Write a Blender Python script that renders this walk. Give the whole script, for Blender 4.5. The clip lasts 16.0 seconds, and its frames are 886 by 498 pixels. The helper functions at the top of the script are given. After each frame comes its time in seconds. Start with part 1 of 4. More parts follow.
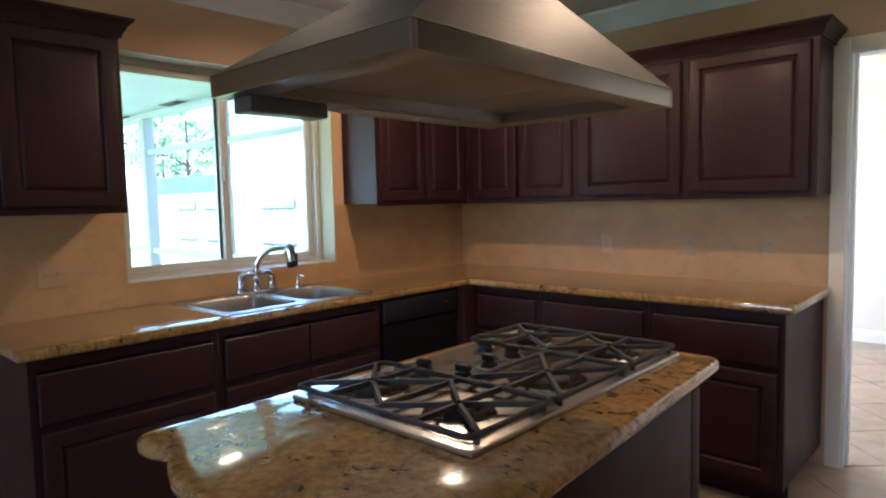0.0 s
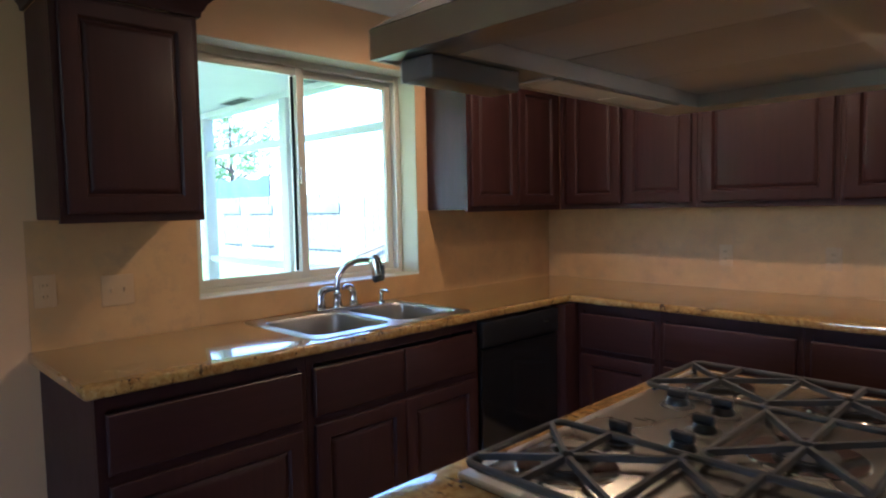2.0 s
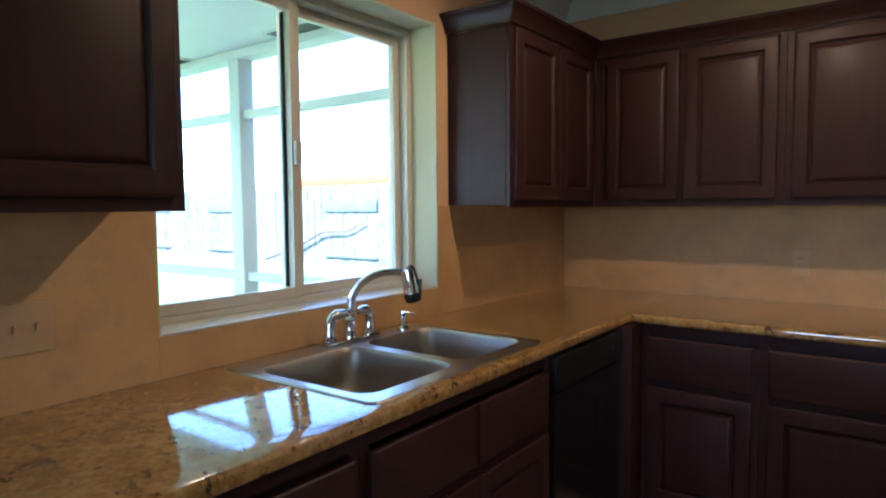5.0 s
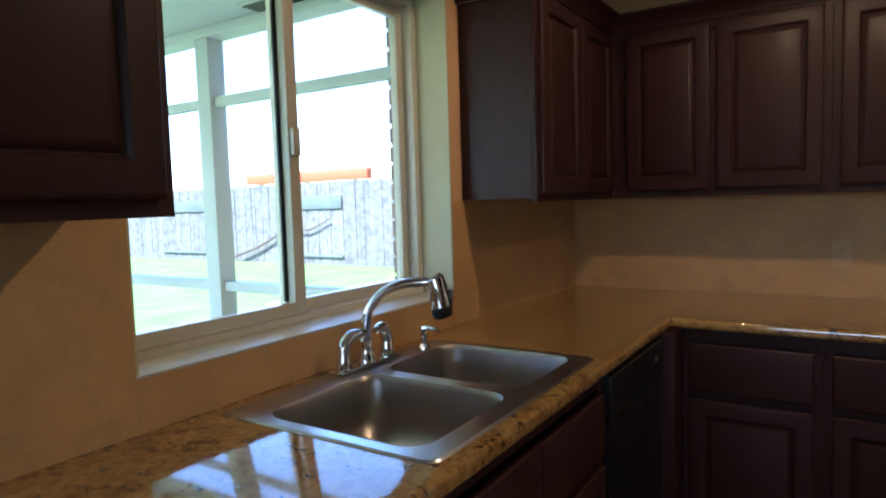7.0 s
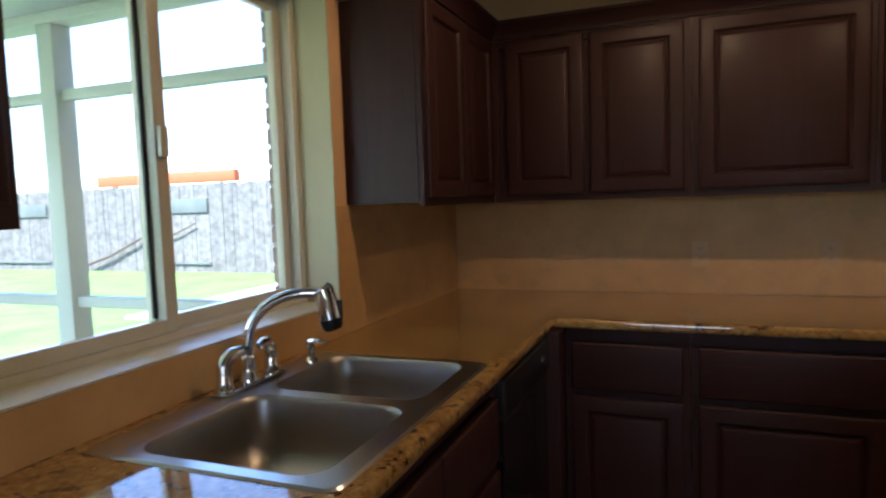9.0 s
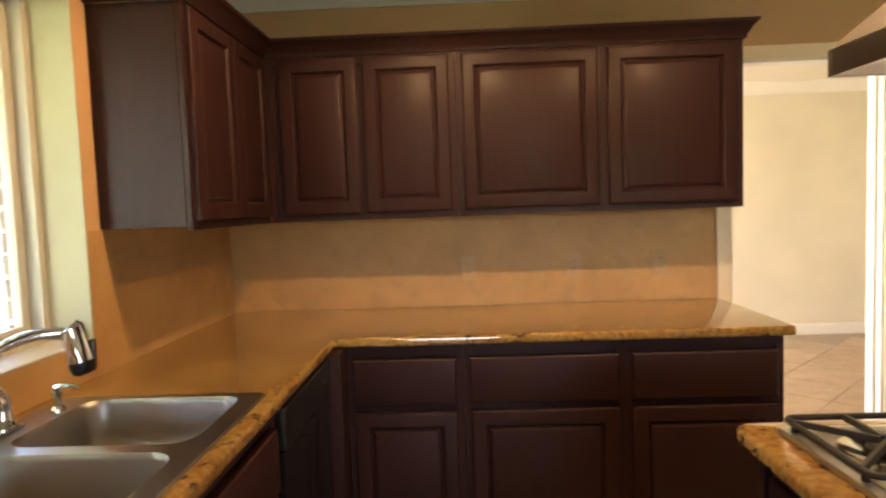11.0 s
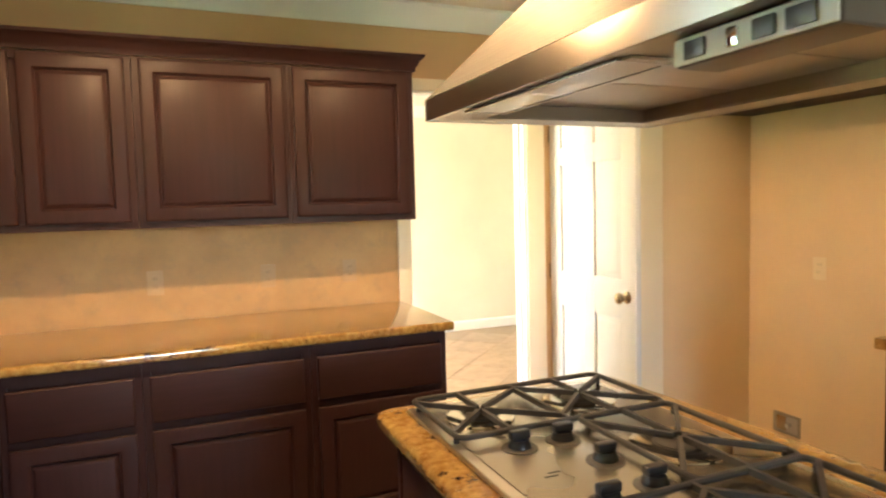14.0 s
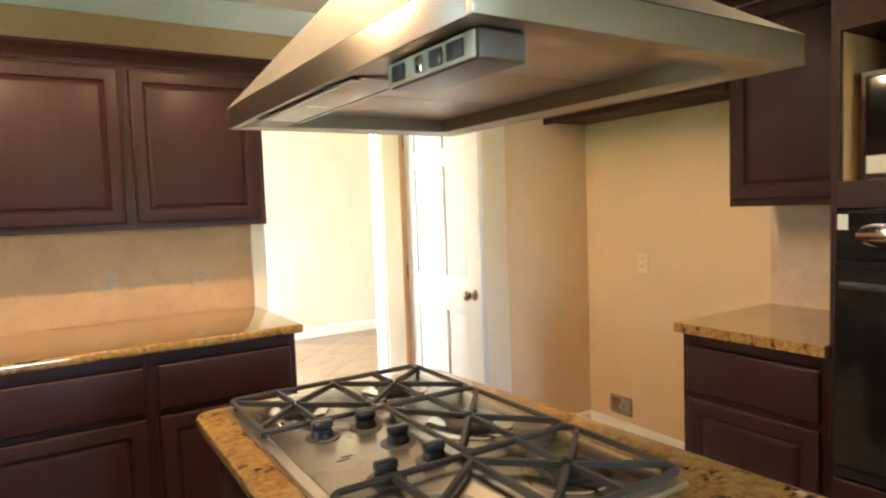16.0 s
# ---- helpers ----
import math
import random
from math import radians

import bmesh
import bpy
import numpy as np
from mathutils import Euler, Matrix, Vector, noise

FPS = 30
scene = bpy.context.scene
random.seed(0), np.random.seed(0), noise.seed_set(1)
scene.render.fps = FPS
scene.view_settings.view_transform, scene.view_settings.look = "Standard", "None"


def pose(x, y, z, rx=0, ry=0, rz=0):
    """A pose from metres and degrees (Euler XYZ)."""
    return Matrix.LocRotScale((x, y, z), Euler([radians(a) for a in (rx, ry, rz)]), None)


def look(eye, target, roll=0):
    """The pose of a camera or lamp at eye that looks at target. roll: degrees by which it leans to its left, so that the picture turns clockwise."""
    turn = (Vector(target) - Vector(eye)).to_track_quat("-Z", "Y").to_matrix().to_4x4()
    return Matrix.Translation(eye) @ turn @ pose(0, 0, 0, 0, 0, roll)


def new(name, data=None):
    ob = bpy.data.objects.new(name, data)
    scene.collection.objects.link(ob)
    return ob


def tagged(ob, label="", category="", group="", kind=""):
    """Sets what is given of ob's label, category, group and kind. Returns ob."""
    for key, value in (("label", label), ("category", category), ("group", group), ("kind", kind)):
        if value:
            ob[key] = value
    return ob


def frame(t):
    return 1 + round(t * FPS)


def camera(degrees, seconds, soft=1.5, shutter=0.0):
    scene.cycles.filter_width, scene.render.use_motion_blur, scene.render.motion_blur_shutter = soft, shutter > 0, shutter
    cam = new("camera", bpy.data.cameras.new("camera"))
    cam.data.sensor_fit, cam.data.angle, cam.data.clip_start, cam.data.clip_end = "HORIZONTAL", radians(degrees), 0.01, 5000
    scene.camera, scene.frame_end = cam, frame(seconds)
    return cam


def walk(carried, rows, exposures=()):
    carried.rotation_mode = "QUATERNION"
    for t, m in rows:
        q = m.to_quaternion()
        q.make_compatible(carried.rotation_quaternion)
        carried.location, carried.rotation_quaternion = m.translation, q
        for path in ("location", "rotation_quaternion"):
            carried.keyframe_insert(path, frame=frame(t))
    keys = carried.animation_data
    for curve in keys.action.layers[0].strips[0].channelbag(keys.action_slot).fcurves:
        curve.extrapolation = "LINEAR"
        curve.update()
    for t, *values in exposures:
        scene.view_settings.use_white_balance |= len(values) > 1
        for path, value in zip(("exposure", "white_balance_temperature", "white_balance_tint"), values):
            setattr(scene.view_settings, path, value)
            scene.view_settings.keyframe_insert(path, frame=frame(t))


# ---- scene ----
cam = camera(70.0, 16.0, soft=2.1, shutter=0.5)
PATH = [
    (0, (0.769, 0.786, 1.384), (-0.575, 2.259, 1.233), -1.29),
    (0.5, (0.696, 0.805, 1.377), (-0.685, 2.245, 1.236), -1.00),
    (1, (0.578, 0.857, 1.391), (-0.839, 2.261, 1.243), -1.37),
    (1.5, (0.442, 0.843, 1.400), (-0.986, 2.236, 1.257), -0.94),
    (2, (0.249, 0.870, 1.393), (-1.177, 2.266, 1.261), -1.15),
    (2.5, (0.065, 0.879, 1.384), (-1.326, 2.310, 1.263), -2.01),
    (3, (-0.107, 0.894, 1.369), (-1.454, 2.368, 1.262), -2.12),
    (3.5, (-0.288, 0.948, 1.375), (-1.592, 2.460, 1.259), -2.51),
    (4, (-0.440, 0.991, 1.368), (-1.704, 2.536, 1.247), -1.34),
    (6.5, (-1.049, 1.224, 1.371), (-2.157, 2.883, 1.224), -1.61),
    (7, (-1.100, 1.248, 1.376), (-2.185, 2.921, 1.225), -1.71),
    (7.5, (-1.139, 1.261, 1.377), (-2.176, 2.964, 1.225), -1.73),
    (8, (-1.155, 1.268, 1.378), (-2.128, 3.009, 1.224), -1.38),
    (8.5, (-1.164, 1.274, 1.382), (-2.035, 3.068, 1.227), -1.43),
    (9, (-1.169, 1.282, 1.385), (-1.902, 3.136, 1.229), -1.91),
    (9.5, (-1.184, 1.303, 1.390), (-1.745, 3.216, 1.234), -2.05),
    (12, (-1.106, 1.225, 1.421), (-0.887, 3.208, 1.285), -2.00),
    (12.5, (-1.086, 1.198, 1.418), (-0.727, 3.161, 1.287), -1.94),
    (13, (-1.075, 1.176, 1.420), (-0.566, 3.106, 1.290), -1.80),
    (13.5, (-1.050, 1.146, 1.427), (-0.405, 3.034, 1.293), -1.66),
    (14, (-1.007, 1.124, 1.432), (-0.247, 2.969, 1.293), -1.53),
    (14.5, (-0.962, 1.081, 1.430), (-0.117, 2.888, 1.293), -1.40),
    (15, (-0.920, 1.031, 1.425), (-0.001, 2.802, 1.290), -1.52),
    (15.5, (-0.898, 0.983, 1.426), (0.098, 2.711, 1.289), -1.91),
    (16, (-0.877, 0.953, 1.426), (0.190, 2.638, 1.287), -2.10),
]
EXPOSURES = [(0.0, 3.36, 4740, 17), (4.0, 3.30, 4700, 15), (7.0, 2.66, 5020, 13), (9.0, 2.52, 5400, 16), (9.5, 2.52, 5550, 16), (12.0, 4.62, 7250, 20), (13.5, 4.52, 6750, 15), (16.0, 4.54, 5600, 11)]
walk(cam, [(t, look(eye, target, roll)) for t, eye, target, roll in PATH], EXPOSURES)

# ---- world and light ----
world = bpy.data.worlds.new("sky")
scene.world = world
world.use_nodes = True
wn = world.node_tree
sky = wn.nodes.new("ShaderNodeTexSky")
sky.sky_type, sky.sun_disc = "NISHITA", False
sky.sun_elevation, sky.sun_rotation = radians(58), radians(200)
wn.links.new(sky.outputs[0], wn.nodes["Background"].inputs[0])
wn.nodes["Background"].inputs[1].default_value = 0.15
sun = new("sun", bpy.data.lights.new("sun", "SUN"))
sun.data.energy, sun.data.angle, sun.data.color = 5.0, radians(0.5), (1.0, 0.95, 0.86)
sun.matrix_world = look((-3, -10, 16), (0, 0, 0))


def fill_light(name, eye, target, sx, sy, watts, color):
    """Area lamp in an unseen, added window opening, standing in for daylight."""
    lamp = new(name, bpy.data.lights.new(name, "AREA"))
    lamp.data.shape, lamp.data.size, lamp.data.size_y = "RECTANGLE", sx, sy
    lamp.data.energy, lamp.data.color = watts, color
    lamp.matrix_world = look(eye, target)
    return lamp


# Added lamp, out of sight, that brightens the next room.
fill_light("far_room_fill", (-2.28, 6.2, 1.4), (2, 6.2, 1.2), 1.8, 1.5, 12, (1.0, 0.96, 0.79))
# No south window is known; this lamp is added as fill.
fill_light("south_fill", (0.3, -2.98, 1.5), (0.3, 2, 1.2), 1.36, 1.16, 1.5, (0.92, 0.96, 1.0))
CANS = [(-1.23, 2.98, 2.3), (-0.2, 2.98, 1.5), (-1.05, 1.9, 0.06), (1.0, 1.75, 0.25), (0.68, 2.95, 0.45)]
CAN_WATTS, CAN_COLOR = 2.0, (1.0, 0.62, 0.28)
for cx, cy, power in CANS:
    lamp = new("can_bulb", bpy.data.lights.new("can_bulb", "SPOT"))
    lamp.data.energy, lamp.data.color = CAN_WATTS * power, CAN_COLOR
    lamp.data.spot_size, lamp.data.spot_blend, lamp.data.shadow_soft_size = radians(165 if power > 1 else 115), 0.35, 0.03
    lamp.matrix_world = look((cx, cy, 2.47), (cx, cy, 0))


# ---- materials ----
def nodes_of(name, rough=0.5, metal=0.0, color=(0.5, 0.5, 0.5)):
    m = bpy.data.materials.new(name)
    m.use_nodes = True
    b = m.node_tree.nodes["Principled BSDF"]
    b.inputs["Roughness"].default_value, b.inputs["Metallic"].default_value = rough, metal
    b.inputs["Base Color"].default_value = (*color, 1)
    return m, m.node_tree, b


def coords(nt, scale=(1, 1, 1)):
    g = nt.nodes.new("ShaderNodeNewGeometry")
    mp = nt.nodes.new("ShaderNodeMapping")
    mp.inputs["Scale"].default_value = scale
    nt.links.new(g.outputs["Position"], mp.inputs["Vector"])
    return mp.outputs[0]


def noise_of(nt, vec, scale, detail=4, rough=0.5):
    n = nt.nodes.new("ShaderNodeTexNoise")
    n.inputs["Scale"].default_value, n.inputs["Detail"].default_value, n.inputs["Roughness"].default_value = scale, detail, rough
    nt.links.new(vec, n.inputs["Vector"])
    return n.outputs[0]


def ramp_of(nt, fac, stops):
    r = nt.nodes.new("ShaderNodeValToRGB")
    els = r.color_ramp.elements
    while len(els) < len(stops):
        els.new(0.5)
    for e, (p, c) in zip(els, stops):
        e.position, e.color = p, (*c, 1)
    nt.links.new(fac, r.inputs[0])
    return r.outputs[0]


def mix_of(nt, fac, a, b):
    m = nt.nodes.new("ShaderNodeMix")
    m.data_type = "RGBA"
    for sock, v in ((m.inputs[0], fac), (m.inputs[6], a), (m.inputs[7], b)):
        if isinstance(v, (int, float)):
            sock.default_value = v
        elif isinstance(v, tuple):
            sock.default_value = (*v, 1)
        else:
            nt.links.new(v, sock)
    return m.outputs[2]


def bump_of(nt, bsdf, height, strength, dist=0.002):
    b = nt.nodes.new("ShaderNodeBump")
    b.inputs["Strength"].default_value, b.inputs["Distance"].default_value = strength, dist
    nt.links.new(height, b.inputs["Height"])
    nt.links.new(b.outputs[0], bsdf.inputs["Normal"])


def rough_of(nt, bsdf, fac, lo, hi):
    r = nt.nodes.new("ShaderNodeMapRange")
    r.inputs[3].default_value, r.inputs[4].default_value = lo, hi
    nt.links.new(fac, r.inputs[0])
    nt.links.new(r.outputs[0], bsdf.inputs["Roughness"])


def paint(name, color, rough=0.55, var=0.08, grain=220, bump=0.12, vary=False):
    m, nt, b = nodes_of(name, rough)
    v = coords(nt)
    big, fine = noise_of(nt, v, 1.7, 5), noise_of(nt, v, grain, 3)
    dark = tuple(c * (1 - var) for c in color)
    light = tuple(min(1, c * (1 + var * 0.6)) for c in color)
    nt.links.new(ramp_of(nt, big, [(0.3, dark), (0.7, light)]), b.inputs["Base Color"])
    bump_of(nt, b, fine, bump, 0.0015)
    rough_of(nt, b, noise_of(nt, v, 9, 4), rough - 0.07, rough + 0.07)
    return m


def wood(name, a, c, rough=0.3, axis=2, coat=0.05):
    m, nt, b = nodes_of(name, rough)
    s = [14, 14, 14]
    s[axis] = 0.9
    v = coords(nt, tuple(s))
    g = noise_of(nt, v, 3.2, 8, 0.65)
    big = noise_of(nt, coords(nt), 2.3, 4)
    base = ramp_of(nt, g, [(0.3, a), (0.72, c)])
    nt.links.new(mix_of(nt, big, base, tuple(x * 0.75 for x in a)), b.inputs["Base Color"])
    bump_of(nt, b, g, 0.03, 0.001)
    rough_of(nt, b, noise_of(nt, coords(nt), 6, 6), rough - 0.06, rough + 0.1)
    b.inputs["Coat Weight"].default_value, b.inputs["Coat Roughness"].default_value = coat, 0.25
    b.inputs["Specular IOR Level"].default_value = 0.21
    return m


def steel(name, color, rough, scale=(2, 2, 260), metal=1.0, aniso=0.0):
    m, nt, b = nodes_of(name, rough, metal, color)
    g = noise_of(nt, coords(nt, scale), 1.0, 4)
    rough_of(nt, b, g, rough * 0.8, rough * 1.2)
    if aniso:
        tangent = nt.nodes.new("ShaderNodeTangent")
        tangent.direction_type, tangent.axis = "RADIAL", "Z"
        nt.links.new(tangent.outputs[0], b.inputs["Tangent"])
        b.inputs["Anisotropic"].default_value, b.inputs["Anisotropic Rotation"].default_value = aniso, 0.25
    smear = noise_of(nt, coords(nt), 5, 5)
    nt.links.new(ramp_of(nt, smear, [(0.3, tuple(c * 0.86 for c in color)), (0.75, color)]), b.inputs["Base Color"])
    return m


def granite(name):
    m, nt, b = nodes_of(name, 0.1)
    v = coords(nt)
    big, mid, fine = noise_of(nt, v, 9, 6, 0.65), noise_of(nt, v, 55, 5, 0.6), noise_of(nt, v, 150, 3)
    base = ramp_of(nt, big, [(0.32, (0.18, 0.082, 0.018)), (0.5, (0.32, 0.178, 0.042)), (0.68, (0.43, 0.28, 0.09))])
    gold = ramp_of(nt, mid, [(0.38, (0.20, 0.092, 0.022)), (0.62, (0.44, 0.29, 0.10))])
    c = mix_of(nt, 0.5, base, gold)
    flecks = noise_of(nt, coords(nt, (1, 1.4, 1)), 18, 6, 0.74)
    mask = ramp_of(nt, flecks, [(0.565, (0, 0, 0)), (0.62, (0.95, 0.95, 0.95))])
    c = mix_of(nt, mask, c, (0.045, 0.022, 0.014))
    pale = ramp_of(nt, fine, [(0.63, (0, 0, 0)), (0.72, (0.5, 0.5, 0.5))])
    c = mix_of(nt, pale, c, (0.50, 0.38, 0.22))
    nt.links.new(c, b.inputs["Base Color"])
    rough_of(nt, b, mid, 0.05, 0.11)
    b.inputs["IOR"].default_value = 1.5
    b.inputs["Coat Weight"].default_value, b.inputs["Coat Roughness"].default_value = 0.8, 0.03
    b.inputs["Coat IOR"].default_value = 1.5
    return m


def mottled(name, a, c, d, rough):
    m, nt, b = nodes_of(name, rough)
    v = coords(nt)
    big, mid, fine = noise_of(nt, v, 3.2, 5, 0.6), noise_of(nt, v, 14, 6, 0.65), noise_of(nt, v, 90, 4)
    base = ramp_of(nt, big, [(0.34, a), (0.66, c)])
    patch = ramp_of(nt, mid, [(0.5, (0, 0, 0)), (0.68, (0.55, 0.55, 0.55))])
    nt.links.new(mix_of(nt, patch, base, d), b.inputs["Base Color"])
    bump_of(nt, b, fine, 0.2, 0.0015)
    rough_of(nt, b, mid, rough - 0.1, rough + 0.1)
    return m


def glow(name, color, strength):
    m, nt, b = nodes_of(name, 0.5, 0, color)
    b.inputs["Emission Color"].default_value, b.inputs["Emission Strength"].default_value = (*color, 1), strength
    return m


def glass(name):
    m, nt, b = nodes_of(name, 0.0, 0, (0.97, 1.0, 0.99))
    b.inputs["Transmission Weight"].default_value, b.inputs["IOR"].default_value = 1.0, 1.02
    return m


def tile_mat(name, a, c, rough=0.35):
    m, nt, b = nodes_of(name, rough)
    v = coords(nt)
    o = nt.nodes.new("ShaderNodeObjectInfo")
    mot = ramp_of(nt, noise_of(nt, v, 7, 6, 0.6), [(0.3, a), (0.7, c)])
    h = nt.nodes.new("ShaderNodeHueSaturation")
    r = nt.nodes.new("ShaderNodeMapRange")
    r.inputs[3].default_value, r.inputs[4].default_value = 0.88, 1.1
    nt.links.new(o.outputs["Random"], r.inputs[0])
    nt.links.new(r.outputs[0], h.inputs["Value"])
    nt.links.new(mot, h.inputs["Color"])
    nt.links.new(h.outputs[0], b.inputs["Base Color"])
    rough_of(nt, b, noise_of(nt, v, 20, 4), rough - 0.1, rough + 0.1)
    bump_of(nt, b, noise_of(nt, v, 60, 4), 0.1, 0.001)
    return m


WALL = paint("tan_wall_paint", (0.61, 0.385, 0.20), 0.6)
PALETAN = paint("pale_tan_wall_paint", (0.68, 0.515, 0.315), 0.6)
MAPLE = wood("maple_lining", (0.42, 0.24, 0.10), (0.56, 0.36, 0.17), 0.4, 2)
CREAM = paint("cream_wall_paint", (0.74, 0.70, 0.58), 0.6)
DOORPAINT = paint("white_door_paint", (0.64, 0.65, 0.64), 0.42, 0.04, 300, 0.05)
WALLEND = paint("warm_cream_casing_paint", (0.80, 0.70, 0.52), 0.45, 0.05, 300, 0.05)
# Reveal colour carries its shade: darker and more olive than the cream paint.
REVEALDIM = paint("dimmed_reveal_paint", (0.47, 0.44, 0.29), 0.6)
CEIL = paint("ceiling_paint", (0.79, 0.73, 0.63), 0.75, 0.05, 90, 0.3)
WHITE = paint("white_trim_paint", (0.78, 0.77, 0.73), 0.38, 0.04, 300, 0.05)
VINYL = paint("white_window_vinyl", (0.54, 0.52, 0.44), 0.35, 0.04, 300, 0.03)
PATIO = paint("patio_grey_green_paint", (0.40, 0.45, 0.42), 0.5)
WOODV = wood("dark_cherry_wood", (0.0295, 0.0108, 0.0104), (0.055, 0.0190, 0.0178), 0.47, 2)
WOODH = wood("dark_cherry_wood_across", (0.0295, 0.0108, 0.0104), (0.055, 0.0190, 0.0178), 0.47, 0)
WOODHY = wood("dark_cherry_wood_along", (0.0295, 0.0108, 0.0104), (0.055, 0.0190, 0.0178), 0.47, 1)
GRANITE = granite("gold_granite")
STEEL = steel("brushed_steel", (0.40, 0.375, 0.34), 0.36, aniso=0.85)
# Rim steel darkened for canopy and chimney, so lamp highlights stay low.
CANOPY = steel("canopy_steel_dimmed", (0.18, 0.169, 0.154), 0.60, aniso=0.3)
DARKSTEEL = steel("dark_steel", (0.11, 0.105, 0.10), 0.45)
SINK = steel("sink_steel", (0.54, 0.53, 0.52), 0.30)
BOWL = steel("bowl_steel", (0.40, 0.38, 0.36), 0.40)
CHROME = steel("chrome", (0.78, 0.79, 0.80), 0.07)
BRASS = steel("aged_brass", (0.47, 0.39, 0.27), 0.24)
IRON = paint("cast_iron", (0.030, 0.028, 0.026), 0.62, 0.2, 400, 0.3)
BLACK = paint("black_plastic", (0.012, 0.012, 0.013), 0.32, 0.1, 300, 0.05)
GLOSSBLACK = paint("black_enamel", (0.010, 0.010, 0.011), 0.12, 0.1, 300, 0.02)
ALMOND = paint("almond_plastic", (0.72, 0.60, 0.40), 0.4, 0.04, 300, 0.03)
IVORY = paint("ivory_plastic", (0.47, 0.31, 0.155), 0.4, 0.04, 300, 0.03)
PALEPLASTIC = paint("pale_grey_plastic", (0.66, 0.70, 0.66), 0.4, 0.04, 300, 0.03)
LENS = paint("frosted_lamp_cover", (0.60, 0.575, 0.52), 0.25, 0.05, 300, 0.03)
FILTER = steel("filter_mesh", (0.50, 0.46, 0.42), 0.42)
TILE = tile_mat("beige_floor_tile", (0.30, 0.205, 0.13), (0.43, 0.31, 0.21))
GROUT = paint("grout", (0.36, 0.29, 0.22), 0.8)
GLASS = glass("window_glass")
LAWN = paint("lawn_grass", (0.085, 0.165, 0.028), 0.9, 0.3, 60, 0.5)
CONCRETE = paint("patio_concrete", (0.36, 0.35, 0.33), 0.8, 0.12, 80, 0.3)
FENCE = tile_mat("weathered_cedar", (0.068, 0.064, 0.060), (0.145, 0.138, 0.128), 0.8)
BRICK = tile_mat("red_brown_brick", (0.22, 0.15, 0.13), (0.34, 0.25, 0.22), 0.8)
BULB = glow("lamp_bulb", (1.0, 0.66, 0.34), 2.5)
LEAF = tile_mat("leaf", (0.12, 0.19, 0.08), (0.17, 0.25, 0.11), 0.6)
BARK = wood("bark", (0.07, 0.05, 0.04), (0.14, 0.11, 0.09), 0.9, 2, 0.0)
TARP = paint("blue_tarp_cloth", (0.10, 0.16, 0.26), 0.6, 0.15, 40, 0.3)
# Shade painted in: the pale control box is darkened where it stands backlit.
BOXSHADE = paint("shaded_casing_plastic", (0.10, 0.088, 0.08), 0.35, 0.06, 300, 0.04)
ORANGE = paint("orange_red_paint", (0.50, 0.075, 0.02), 0.6)


# ---- builders ----
def box(bm, x0, x1, y0, y1, z0, z1, bevel=0.0, segs=2):
    vs = [bm.verts.new((x, y, z)) for x in (x0, x1) for y in (y0, y1) for z in (z0, z1)]
    fs = [bm.faces.new([vs[i] for i in q]) for q in ((0, 1, 3, 2), (4, 6, 7, 5), (0, 4, 5, 1), (2, 3, 7, 6), (0, 2, 6, 4), (1, 5, 7, 3))]
    if bevel > 0:
        es = list({e for f in fs for e in f.edges})
        bmesh.ops.bevel(bm, geom=es, offset=bevel, segments=segs, profile=0.6, affect="EDGES")
    return bm


def block(x0, x1, y0, y1, z0, z1, bevel=0.0, segs=2):
    return box(bmesh.new(), x0, x1, y0, y1, z0, z1, bevel, segs)


def rod(bm, a, b, r, sides=10, r2=None):
    a, b = Vector(a), Vector(b)
    d = b - a
    m = Matrix.Translation((a + b) / 2) @ d.to_track_quat("Z", "Y").to_matrix().to_4x4()
    bmesh.ops.create_cone(bm, cap_ends=True, segments=sides, radius1=r, radius2=r if r2 is None else r2, depth=d.length, matrix=m)
    return bm


def lathe(bm, profile, centre=(0, 0, 0), sides=20, m=None):
    """A turned shape: profile of (radius, height) from bottom to top."""
    rings = []
    for r, h in profile:
        ring = []
        for i in range(sides):
            a = 2 * math.pi * i / sides
            p = Vector((r * math.cos(a), r * math.sin(a), h))
            if m is not None:
                p = m @ p
            ring.append(bm.verts.new(p + Vector(centre)))
        rings.append(ring)
    for p, q in zip(rings, rings[1:]):
        for i in range(sides):
            bm.faces.new((p[i], p[(i + 1) % sides], q[(i + 1) % sides], q[i]))
    bm.faces.new(rings[0][::-1])
    bm.faces.new(rings[-1])
    return bm


def tube(bm, pts, radii, sides=12):
    """A bent tube along points."""
    pts = [Vector(p) for p in pts]
    rings, side = [], None
    for i, p in enumerate(pts):
        d = (pts[min(i + 1, len(pts) - 1)] - pts[max(i - 1, 0)]).normalized()
        side = d.orthogonal().normalized() if side is None else (side - d * side.dot(d)).normalized()
        up = d.cross(side)
        r = radii[i] if isinstance(radii, (list, tuple)) else radii
        rings.append([bm.verts.new(p + r * (math.cos(2 * math.pi * k / sides) * side + math.sin(2 * math.pi * k / sides) * up)) for k in range(sides)])
    for p, q in zip(rings, rings[1:]):
        for i in range(sides):
            bm.faces.new((p[i], p[(i + 1) % sides], q[(i + 1) % sides], q[i]))
    bm.faces.new(rings[0][::-1])
    bm.faces.new(rings[-1])
    return bm


def prism(bm, outline, z0, z1):
    lo = [bm.verts.new((x, y, z0)) for x, y in outline]
    hi = [bm.verts.new((x, y, z1)) for x, y in outline]
    n = len(outline)
    bm.faces.new(lo[::-1])
    bm.faces.new(hi)
    for i in range(n):
        bm.faces.new((lo[i], lo[(i + 1) % n], hi[(i + 1) % n], hi[i]))
    return bm


